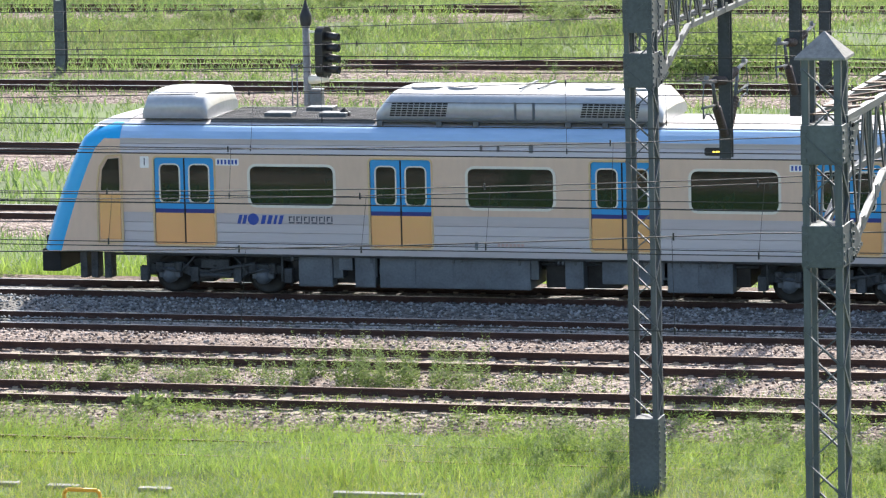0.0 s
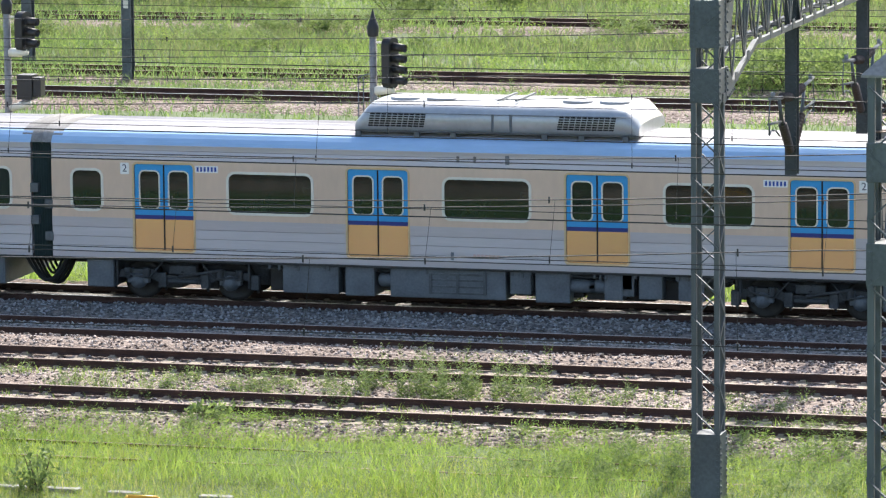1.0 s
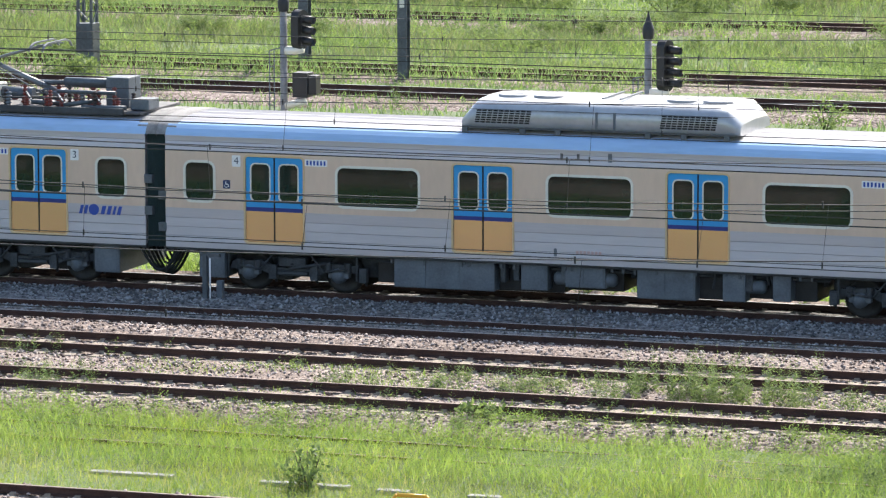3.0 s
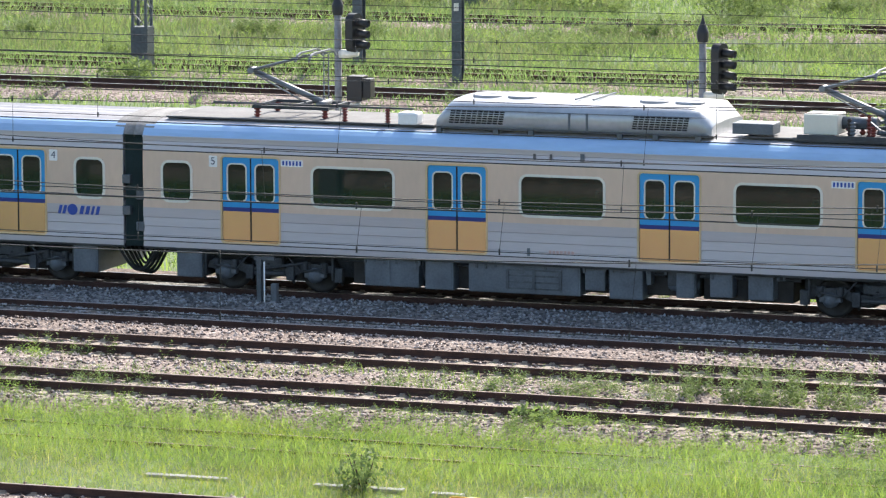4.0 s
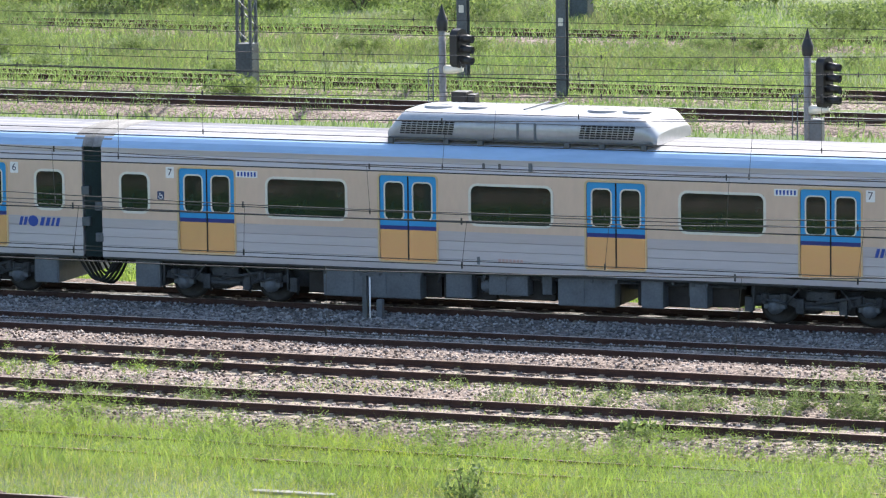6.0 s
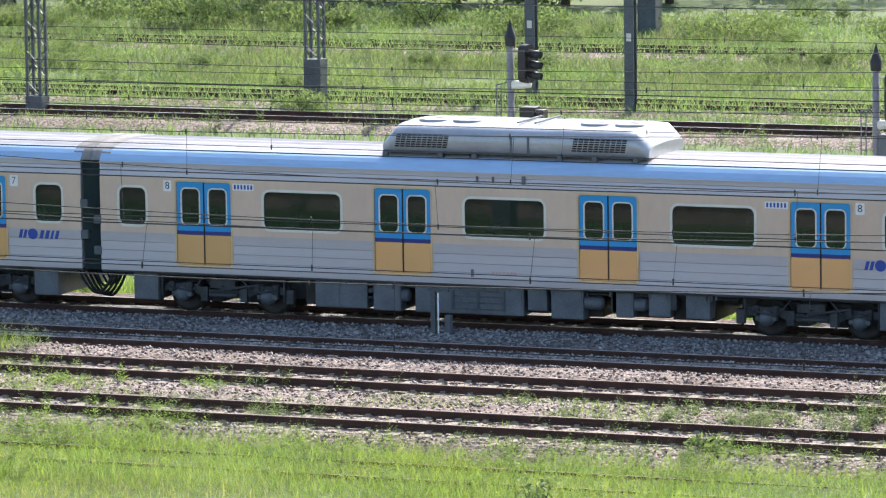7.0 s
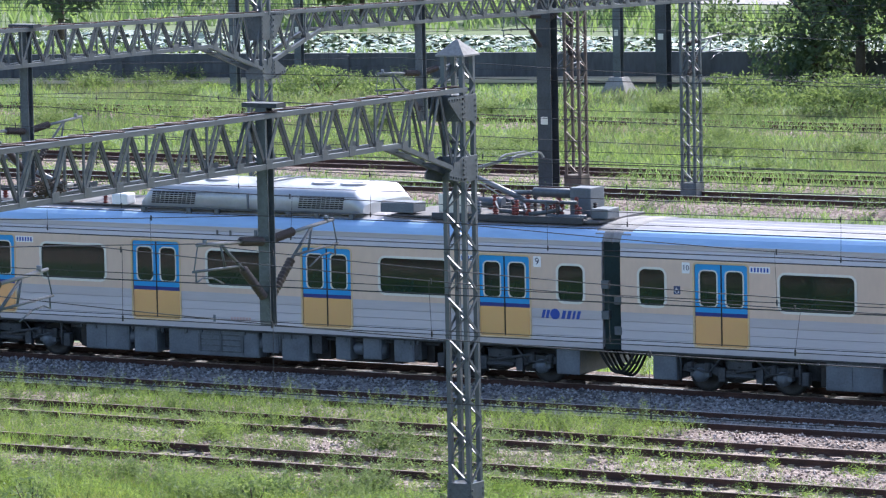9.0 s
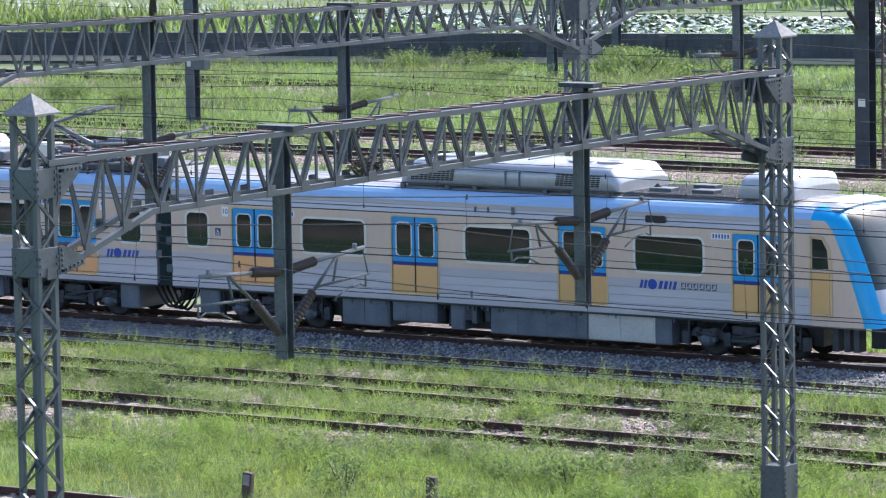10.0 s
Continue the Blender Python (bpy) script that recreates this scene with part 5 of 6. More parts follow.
GUSS = ((7.86, 8.36), (6.72, 7.20))
X_NEAR, X_FAR = -45.25, -65.63
lattice_mast(X_NEAR, 80.2, 9.12, GUSS, label="grey lattice mast with a pale pyramid cap in the grass", wing=-1)
lattice_mast(X_NEAR, 57.55, 9.46, ((8.17, 8.63), (7.0, 7.43)), label="grey lattice mast with a pale pyramid cap", wing=1)
portal_beam(X_NEAR, 57.6, 80.1, (8.70, 8.46), (7.74, 7.60))
drop_post(X_NEAR, 64.0, 8.72, 4.95, zt=6.38)
drop_post(X_NEAR, 73.2, 8.72, 4.79, zt=6.30)
lattice_mast(-18.35, 80.2, 9.02, ((7.55, 8.36), (6.62, 7.20)), label="grey lattice mast on a riveted pedestal in the grass", wing=1)
portal_beam(-18.35, 80.3, 131.0, (8.40, 8.3), (7.38, 7.4), knees=(1, 0))
drop_post(-18.31, 86.9, 8.5, 4.58, zt=6.02, reach=1.9, material=M["galvdark"])
drop_post(-18.31, 93.6, 8.5, 4.59, zt=6.05, reach=1.9, material=M["galvdark"])
drop_post(-18.31, 96.7, 8.5, 4.8, arms=(), material=M["galvdark"])
lattice_mast(-10.92, 57.6, 9.50, ((8.2, 8.68), (6.95, 7.46)), label="grey lattice mast with a pale pyramid cap beside the yard", wing=1)
portal_beam(-10.92, 57.7, 80.2, (8.72, 8.5), (7.76, 7.6))
lattice_mast(-10.92, 80.3, 9.1, GUSS, label="grey lattice mast at a portal's end", wing=-1)
lattice_mast(X_FAR, 106.0, 9.0, ((7.35, 8.05), (6.35, 6.85)), label="grey lattice mast carrying two portal beams behind the train", wing=1)
lattice_mast(X_FAR, 79.8, 9.0, GUSS, label="grey lattice mast at a portal's near end", wing=1)
portal_beam(X_FAR, 80.0, 105.9, (8.74, 8.02), (7.66, 7.34))
portal_beam(X_FAR, 106.1, 135.0, (8.02, 7.3), (7.5, 6.8), knees=(1, 0))
drop_post(X_FAR, 87.75, 8.5, 4.3, zt=5.75)
drop_post(X_FAR, 95.5, 8.4, 4.6, zt=5.9)
drop_post(X_FAR, 114.3, 8.2, 4.6, zt=5.9)
# the far masts across the meadow
lattice_mast(-62.6, 144.5, 10.5, hw=0.27, ped=1.35, cap=False, label="grey lattice mast on a tall pedestal in the meadow", step=0.5)
lattice_mast(-70.9, 141.0, 10.5, hw=0.27, ped=0.3, cap=False, label="slim grey lattice mast beside a meadow track", step=0.5)
lattice_mast(-76.3, 143.2, 10.5, hw=0.30, ped=0.2, cap=False, material=M["brownsteel"], label="rust-brown lattice mast beside a steel pole", step=0.5)
lattice_mast(-61.8, 174.7, 11, hw=0.34, ped=1.5, cap=False, label="far grey lattice mast at the meadow's edge", step=0.5)


def steel_pole(x, y, w, h, material, label, foot=False, base=-0.45):
    p = empty("steel_pole", pose(x, y, 0), label=label, category="pole", group="poles of the yard")
    bm = h_section(w, 0.03, base, h)
    part("shaft", bm, material, p)
    if foot:
        part("foot", loft([[(sx * k, sy * k, z) for sx, sy in ((-1, -1), (1, -1), (1, 1), (-1, 1))] for k, z in ((0.6, base), (0.3, base + 0.7))]), M["concrete"], p, "flared concrete foot")
    part("plate", bx(-w * 0.25, w * 0.25, -w / 2 - 0.012, -w / 2, 2.0, 2.25), M["cream"], p, "small pale plate")
    return p


steel_pole(-52.3, 146.0, 0.32, 10, M["galv"], "plain grey steel pole in the meadow")
steel_pole(-76.6, 141.8, 0.52, 10, M["galvdark"], "thick dark steel pole beside a meadow track")
steel_pole(-57.2, 150.0, 0.34, 10, M["galv"], "plain grey steel pole behind a signal")
steel_pole(-109.0, 148.5, 0.40, 10, M["galv"], "grey steel pole in the meadow")
steel_pole(-94.9, 182.0, 0.34, 11, M["galv"], "pale grey pole with a flared foot by the wall", foot=True)
steel_pole(-91.9, 180.3, 0.5, 11, M["galvdark"], "dark steel pole before the wall")
steel_pole(-110.0, 181.0, 0.32, 11, M["galv"], "pale grey pole before the wall", foot=True)
steel_pole(-109.8, 175.4, 0.34, 11, M["galv"], "grey pole before the wall")
steel_pole(-74.6, 180.8, 0.4, 11, M["galv"], "grey pole at the meadow's edge")
steel_pole(-78.2, 182.5, 0.4, 11, M["galvdark"], "dark pole under the trees")

for y, zc, zm in ((61.0, 5.55, 6.95), (67.2, 5.65, 6.85), (70.4, 5.25, 6.55), (76.2, 5.2, 6.5)):
    overhead_line(y, zc, zm, ph=X_NEAR, span=34.5)
for y in (82.6, 87.0, 91.5, 95.41, 99.93, 112.0, 124.6, 140.4, 147.6):
    overhead_line(y, 5.34 if y == 99.93 else 5.2, 6.5)
for y, z in ((60.2, 7.25), (64.6, 7.35), (71.8, 6.9), (82.2, 6.9), (104.6, 6.6), (136.0, 5.9), (138.0, 6.3), (150.0, 5.2), (152.0, 6.0), (170.0, 5.0), (174.0, 5.6), (176.0, 4.2), (178.0, 3.4)):
    feeder(y, z)


def dead_end_bracket(x, y, z, s, turn=0):
    """A tension bracket with insulator rods on a far mast."""
    b = empty("mast_bracket", pose(x, y, z, 0, 0, turn), label="bracket arms with brown insulators on a far mast", category="bracket", group="mast brackets")
    cantilever(b, s, 0.0, 2.6)
    return b


dead_end_bracket(-76.6, 141.5, 5.6, -1)
dead_end_bracket(-76.6, 141.5, 4.2, 1)
dead_end_bracket(-70.9, 140.7, 4.8, 1)
dead_end_bracket(-76.6, 141.5, 7.0, -1, -50)
dead_end_bracket(-76.6, 141.5, 6.4, 1, -60)
dead_end_bracket(-76.3, 143.0, 5.2, 1, 40)
dead_end_bracket(-62.6, 144.2, 6.6, -1, -40)


# ---- signals ----
def signal(x, y, ztip, heads, zc, lamps, lower=None):
    sg = empty("railway_signal", pose(x, y, 0), label="black colour-light signal with hooded lamps on a pale post", category="railway signal", group="signals beside the track")
    part("post", rod(bmesh.new(), (0, 0, -0.45), (0, 0, ztip - 0.55), 0.085, 12), M["concrete"], sg, "pale round post")
    part("finial", lathe(bmesh.new(), (0, 0, ztip - 0.62), (0, 0, ztip), [(0, 0.12), (0.35, 0.14), (0.4, 0.13), (0.7, 0.06), (1, 0.01)], 12), M["black"], sg, "black pointed finial")
    h = 0.255 * lamps + 0.15
    pts = rrect(0.36, h, 0.17, 5)
    bm = bmesh.new()
    f0 = [bm.verts.new((0.50 + dx * 0.35 + 0.06 * 0, -0.03 + dx, z + zc)) for dx, z in pts]
    f1 = [bm.verts.new((v.co.x - 0.20, v.co.y + 0.06, v.co.z)) for v in f0]
    bm.faces.new(f0)
    bm.faces.new(f1[::-1])
    for i in range(len(pts)):
        j = (i + 1) % len(pts)
        bm.faces.new((f0[i], f0[j], f1[j], f1[i]))
    bmesh.ops.recalc_face_normals(bm, faces=bm.faces)
    hd = part("signal_head", bm, M["black"], sg, "black oval signal head")
    for i in range(lamps):
        z = zc + (i - (lamps - 1) / 2) * 0.25
        hood = lathe(bmesh.new(), (0.50, -0.05, z), (0.80, -0.10, z - 0.03), [(0, 0.02), (0, 0.10), (1, 0.09), (0.98, 0.078), (0.1, 0.078), (0.1, 0.0)], 14)
        part("lamp_hood", hood, M["black"], hd)
    arm = bmesh.new()
    part("top_bracket", bar(bmesh.new(), (0, 0, zc + h / 2 - 0.12), (0.42, -0.02, zc + h / 2 - 0.12), 0.04), M["cream"], sg)
    lathe(arm, (0.05, 0, zc - h / 2 - 0.05), (0.50, 0, zc - h / 2 - 0.02), [(0, 0.02), (0, 0.11), (0.5, 0.10), (1, 0.08), (1, 0.01)], 10)
    part("head_bracket", arm, M["cream"], sg, "cream bracket")
    ld = bmesh.new()
    for q in (-0.36, -0.24):
        rod(ld, (q, 0.0, -0.4), (q, 0.0, ztip - 1.55), 0.016, 6)
    z = 0.0
    while z < ztip - 1.6:
        rod(ld, (-0.36, 0, z), (-0.24, 0, z), 0.012, 6)
        z += 0.3
    bar(ld, (-0.36, 0, ztip - 1.55), (0, 0, ztip - 1.45), 0.03)
    bar(ld, (-0.36, 0, 2.6), (0, 0, 2.6), 0.03)
    part("ladder", ld, M["galv"], sg, "thin grey ladder")
    if lower:
        b2 = bx(0.28, 0.66, -0.2, 0.2, lower - 0.28, lower + 0.30, 0.02)
        box(b2, 0.66, 0.86, -0.16, 0.16, lower - 0.2, lower + 0.24, 0.02)
        part("call_signal", b2, M["black"], sg, "black boxed shunting signal")
        lathe_b = lathe(bmesh.new(), (0.05, 0, lower - 0.5), (0.55, 0, lower - 0.38), [(0, 0.02), (0, 0.09), (1, 0.08), (1, 0.01)], 10)
        part("lower_bracket", lathe_b, M["cream"], sg)
    else:
        b2 = bx(0.08, 0.36, -0.15, 0.15, 3.05, 3.68, 0.02)
        part("relay_box", b2, M["under"], sg, "dark relay box on the post")
    return sg


signal(-32.06, 106.0, 5.74, 1, 4.52, 4)
signal(-40.95, 106.0, 6.13, 1, 5.10, 3, lower=3.80)

# ---- small things by the tracks ----
t0 = empty("trackside_post", pose(-39.6, 97.75, 0), label="grey steel trackside post with a box between tracks", category="post")
part("post", bx(-0.08, 0.02, -0.06, 0.06, -0.4, 0.95), M["galv"], t0)
part("crossbar", bx(-0.14, 0.32, -0.05, 0.05, 0.88, 0.95), M["galv"], t0)
part("cabinet", bx(0.20, 0.34, 0.05, 0.2, -0.3, 0.35, 0.02), M["under"], t0)
part("conduit", rod(bmesh.new(), (0.13, -0.13, -0.4), (0.13, -0.13, 0.86), 0.018, 6), M["white"], t0)


def stub_post(x, y, lean, label):
    bm = bmesh.new()
    box(bm, -0.10, 0.10, -0.09, 0.09, -0.5, 0.30, 0.03)
    p = tagged(part("marker_post", bm, M["bark"]), label, "marker post", "marker posts")
    p.matrix_basis = pose(x, y, 0, 0, lean, 10)
    return p


stub_post(-52.6, 79.3, 2, "short weathered concrete marker post in the grass")
sb = stub_post(-56.2, 78.1, 6, "short leaning marker post with a pale plate")
part("plate", bx(-0.07, 0.07, -0.115, -0.09, 0.05, 0.26), M["concrete"], sb)

yl = empty("yellow_barrier", pose(-27.5, 76.6, 0), label="yellow painted tube barrier beside the siding", category="barrier")
for x, z in ((-0.15, 0.04), (0.42, -0.12)):
    hb = bmesh.new()
    pts = [(x, 0, -0.45), (x, 0, z), (x + 0.06, 0, z + 0.06), (x + 0.55, 0.1, z + 0.04), (x + 0.6, 0.1, z - 0.02), (x + 0.6, 0.1, -0.45)]
    for a, c in zip(pts, pts[1:]):
        rod(hb, a, c, 0.035, 8)
    part("tube_hoop", hb, M["yellow"], yl)


def blob(name, r, seed, material, flat=0.6):
    bm = bmesh.new()
    bmesh.ops.create_icosphere(bm, subdivisions=3, radius=r)
    for v in bm.verts:
        v.co *= 1 + 0.35 * noise.noise(v.co / r * 1.1 + Vector((seed, 0, 0)))
        v.co.z *= flat
    return part(name, bm, material)


for x, y, r, sd in ((-26.0, 93.9, 0.19, 1), (-25.4, 93.8, 0.13, 2), (-33.9, 92.6, 0.11, 3), (-47.5, 89.6, 0.13, 4), (-44.9, 92.3, 0.09, 6)):
    st = tagged(blob("boulder", r, sd, M["sleeper"] if sd != 3 else M["cream"]), "pale rounded stone lying on the ballast", "stone", "loose stones")
    st.matrix_basis = pose(x, y, -0.12, 0, 0, sd * 40)

for x, y, L in ((-33.6, 79.3, 1.6), (-30.3, 79.3, 1.7), (-28.6, 79.2, 0.6), (-26.9, 79.2, 0.6), (-22.9, 79.3, 1.6)):
    tr = tagged(part("cable_trough", bx(-L / 2, L / 2, -0.10, 0.10, -0.55, -0.335, 0.02), M["concrete"]), "pale concrete cable trough lid in the grass", "cable trough", "cable troughs")
    tr.matrix_basis = pose(x, y, 0)

# ---- beyond the meadow: wall, pond, distance ----
wl = bmesh.new()
A, B = Vector((-175, 163.0, 0)), Vector((-62, 196.8, 0))
n = Vector((B.y - A.y, -(B.x - A.x), 0)).normalized() * 0.15
vs = [wl.verts.new(p + k * n + Vector((0, 0, z))) for p in (A, B) for k in (-1, 1) for z in (-0.6, 0.98)]
for q in ((0, 1, 3, 2), (4, 6, 7, 5), (0, 4, 5, 1), (2, 3, 7, 6), (1, 5, 7, 3), (0, 2, 6, 4)):
    wl.faces.new([vs[i] for i in q])
bmesh.ops.recalc_face_normals(wl, faces=wl.faces)
M["wall"] = mat("dark_stained_wall", (0.10, 0.105, 0.11), 0.85, 0.0, 0.3, 0.5, bump=0.3, bscale=8, stretch=(1, 1, 0.3))
wall = tagged(part("boundary_wall", wl, M["wall"]), "long dark grey stained boundary wall behind the yard", "wall", kind="structure")
for i in range(23):
    p = A + (B - A) * (i + 0.5) / 23 + n * 1.35
    part("wall_pier", bx(p.x - 0.15, p.x + 0.15, p.y - 0.1, p.y + 0.1, -0.6, 0.9), M["wall"], wall)

M["pond"] = mat("pond_with_lily_pads", (0.09, 0.12, 0.06), 0.18, 0.0, 0.4, 0.25, bump=0.5, bscale=2.5, spec=0.8)
bm = bmesh.new()
for x, y in ((-230, 186), (-88, 200), (-92, 214), (-240, 208)):
    bm.verts.new((x, y, -0.36))
bm.faces.new(bm.verts)
tagged(part("pond", bm, M["pond"]), "glittering pond covered with lily pads", "pond", kind="structure")
bm = bmesh.new()
for x, y in ((-330, 232), (-60, 240), (-60, 246), (-330, 238)):
    bm.verts.new((x, y, -0.36))
bm.faces.new(bm.verts)
tagged(part("road", bm, M["concrete"]), "pale road along the far side of the pond", "road", kind="structure")
for q, (x0, y0, x1, y1) in enumerate(((-180, 159.6, -55, 196.8), (-100, 183.5, -30, 202.5))):
    t = empty("railway_track", label="far railway track with light rails at the wall's foot", category="railway track", kind="structure")
    for dy in (0, 1.5):
        strut("rail", t, (x0, y0 + dy, -0.12), (x1, y1 + dy, -0.12), 0.07, M["railtop"], 0.14)

# a bird's nest on the near portal beam
nb = bmesh.new()
rn = random.Random(3)
for i in range(160):
    a, r = rn.uniform(0, math.tau), rn.uniform(0.1, 0.42)
    p = Vector((0.5 * r * math.cos(a), r * math.sin(a), rn.uniform(-0.12, 0.10)))
    dv = Vector((rn.uniform(-1, 1), rn.uniform(-1, 1), rn.uniform(-0.5, 0.3))).normalized() * rn.uniform(0.12, 0.26)
    bar(nb, p - dv / 2, p + dv / 2, 0.012)
nest = tagged(part("bird_nest", nb, M["bark"]), "untidy brown twig nest lying in the portal beam", "nest", kind="stuff")
nest.matrix_basis = pose(X_NEAR, 66.4, 7.88)


def far_box(x, y, z, parent_label):
    b = tagged(part("line_box", bx(-0.32, 0.32, -0.2, 0.2, -0.2, 0.2, 0.02), M["galv"]), parent_label, "box", "boxes on poles")
    b.matrix_basis = pose(x, y, z)
    return b


far_box(-108.4, 148.2, 2.1, "grey box fixed to a meadow pole")

# ---- grass, weeds, bushes and trees ----
RNG = np.random.default_rng(7)


def blades(name, xy, h, w, lean, material, label, z0=None, category="grass", curl=0.35):
    """One mesh of many bent, tapering blades, rooted at xy."""
    n = len(xy)
    a = RNG.uniform(0, math.tau, n)
    side = np.stack([np.cos(a), np.sin(a), np.zeros(n)], -1) * (w / 2)[:, None]
    b = RNG.uniform(0, math.tau, n)
    out = np.stack([np.cos(b), np.sin(b), np.zeros(n)], -1) * (h * lean * RNG.uniform(0.3, 1, n))[:, None]
    root = np.concatenate([xy, (np.full(n, GROUND_Z - 0.03) if z0 is None else z0)[:, None]], 1)
    up = np.zeros((n, 3))
    up[:, 2] = h
    mid = root + up * 0.55 + out * curl
    tip = root + up + out
    v = np.stack([root - side, root + side, mid - side * 0.8, mid + side * 0.8, tip], 1).reshape(-1, 3)
    k = np.arange(n)[:, None] * 5
    tri = (k[:, :, None] + np.array([[0, 1, 3], [0, 3, 2], [2, 3, 4]])[None]).reshape(-1)
    me = bpy.data.meshes.new(name)
    me.vertices.add(len(v))
    me.vertices.foreach_set("co", v.ravel())
    me.loops.add(len(tri))
    me.loops.foreach_set("vertex_index", tri.astype(np.int32))
    me.polygons.add(len(tri) // 3)
    me.polygons.foreach_set("loop_start", np.arange(0, len(tri), 3, dtype=np.int32))
    me.polygons.foreach_set("loop_total", np.full(len(tri) // 3, 3, dtype=np.int32))
    me.update(calc_edges=True)
    me.materials.append(material)
    return tagged(new(name, me), label, category, kind="stuff")


def patch(x0, x1, y0, y1, per_m2, clump=0.0, scale=0.5, seed=0.0):
    """Random roots in a rectangle, thinned by a noise field."""
    n = int((x1 - x0) * (y1 - y0) * per_m2)
    xy = np.stack([RNG.uniform(x0, x1, n), RNG.uniform(y0, y1, n)], 1)
    if clump:
        f = np.array([noise.noise(Vector((p[0] * scale, p[1] * scale, seed))) for p in xy])
        xy = xy[f > (RNG.uniform(-0.5, 0.5, n) * 0.4 + (clump - 0.5))]
    return xy


def field(xy, s, seed):
    return np.array([noise.noise(Vector((p[0] * s, p[1] * s, seed))) for p in xy])


def grass(name, x0, x1, y0, y1, dens, h0, h1, w, material, label, clump=0.0, scale=0.5, lean=0.75, seed=0.0, root=None):
    xy = patch(x0, x1, y0, y1, dens, clump, scale, seed)
    f = field(xy, 0.35, seed + 9) * 0.5 + 0.5
    h = (h0 + (h1 - h0) * f) * RNG.uniform(0.6, 1.25, len(xy))
    return blades(name, xy, h, RNG.uniform(0.6, 1.4, len(xy)) * w, lean, material, label, None if root is None else np.full(len(xy), root))


grass("grass", -70, -11, 77.0, 85.9, 350, 0.10, 0.24, 0.009, M["grass"], "bright green grass filling the yard", lean=1.4)
grass("grass", -64, -11, 80.0, 86.1, 120, 0.16, 0.32, 0.009, M["herb"], "finer grass creeping onto the ballast", 0.4, 0.5, seed=3, lean=0.9, root=-0.3)
grass("grass", -60, -11, 77.4, 84.5, 50, 0.2, 0.36, 0.010, M["dry"], "dull grass patches in the yard", 0.55, 0.3, seed=5, lean=0.8)
grass("grass", -66, -12, 69.5, 73.4, 80, 0.25, 0.5, 0.022, M["grass"], "bright green grass beyond the siding")
grass("grass", -74, -46, 77.0, 94.4, 100, 0.14, 0.4, 0.011, M["weed"], "grass between the overgrown tracks", 0.52, 0.5, seed=4, root=-0.27)
grass("grass", -74, -57, 84.0, 94.4, 120, 0.2, 0.5, 0.012, M["herb"], "thick grass over the old tracks", 0.5, 0.35, seed=6, root=-0.27)
grass("grass", -74, -47.5, 92.2, 94.4, 170, 0.22, 0.5, 0.012, M["herb"], "thick grass bank beside the grey ballast", 0.28, 0.4, seed=9, root=-0.2)
grass("grass", -74, -56, 87.5, 92.0, 110, 0.2, 0.45, 0.012, M["weed"], "thick grass hiding old rails", 0.5, 0.4, seed=10, root=-0.22)
grass("grass", -47, -12, 88.2, 90.4, 90, 0.08, 0.22, 0.012, M["herb"], "low grass between the rusty tracks", 0.52, 0.45, seed=7, root=-0.2)
grass("grass", -47, -12, 85.9, 88.2, 60, 0.08, 0.22, 0.012, M["herb"], "grass tufts along the overgrown rails", 0.56, 0.6, seed=8, root=-0.22)
grass("meadow_grass", -68, -18, 102.5, 104.5, 110, 0.35, 0.75, 0.02, M["herb"], "lush green grass beyond the main track", 0.3, 0.4, seed=31)
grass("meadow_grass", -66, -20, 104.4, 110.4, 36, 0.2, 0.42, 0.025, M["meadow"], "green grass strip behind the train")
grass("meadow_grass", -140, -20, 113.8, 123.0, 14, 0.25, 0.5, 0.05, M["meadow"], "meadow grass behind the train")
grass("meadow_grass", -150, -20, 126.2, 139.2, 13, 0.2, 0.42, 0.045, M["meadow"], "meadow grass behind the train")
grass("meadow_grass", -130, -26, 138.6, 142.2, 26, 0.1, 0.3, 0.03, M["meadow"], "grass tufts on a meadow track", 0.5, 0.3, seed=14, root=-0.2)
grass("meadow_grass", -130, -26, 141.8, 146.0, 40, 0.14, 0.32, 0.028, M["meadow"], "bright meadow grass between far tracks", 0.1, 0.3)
for x0, x1 in ((-76, -43.5), (-33.5, -22), (-135, -101)):
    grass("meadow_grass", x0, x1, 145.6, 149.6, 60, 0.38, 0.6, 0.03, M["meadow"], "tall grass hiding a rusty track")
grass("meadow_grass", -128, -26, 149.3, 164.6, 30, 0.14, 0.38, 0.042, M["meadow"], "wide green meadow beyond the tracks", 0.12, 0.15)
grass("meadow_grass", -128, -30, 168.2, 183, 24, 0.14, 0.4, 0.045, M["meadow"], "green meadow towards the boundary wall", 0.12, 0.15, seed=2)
grass("meadow_grass", -46, -34, 145.8, 149.6, 14, 0.14, 0.35, 0.03, M["meadow"], "thin grass along a rusty track", 0.4, 0.4, seed=3)
grass("meadow_grass", -128, -26, 149.4, 180, 24, 0.3, 0.65, 0.032, M["dry"], "dull grey-green tall grass patches in the meadow", 0.5, 0.16, seed=21)
grass("meadow_grass", -128, -26, 149.6, 164, 26, 0.25, 0.55, 0.030, M["weed"], "darker rank grass patches in the meadow", 0.54, 0.25, seed=23)
for x0, x1 in ((-130, -44.5), (-36, -26)):
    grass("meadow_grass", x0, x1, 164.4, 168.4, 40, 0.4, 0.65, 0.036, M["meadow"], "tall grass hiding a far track")


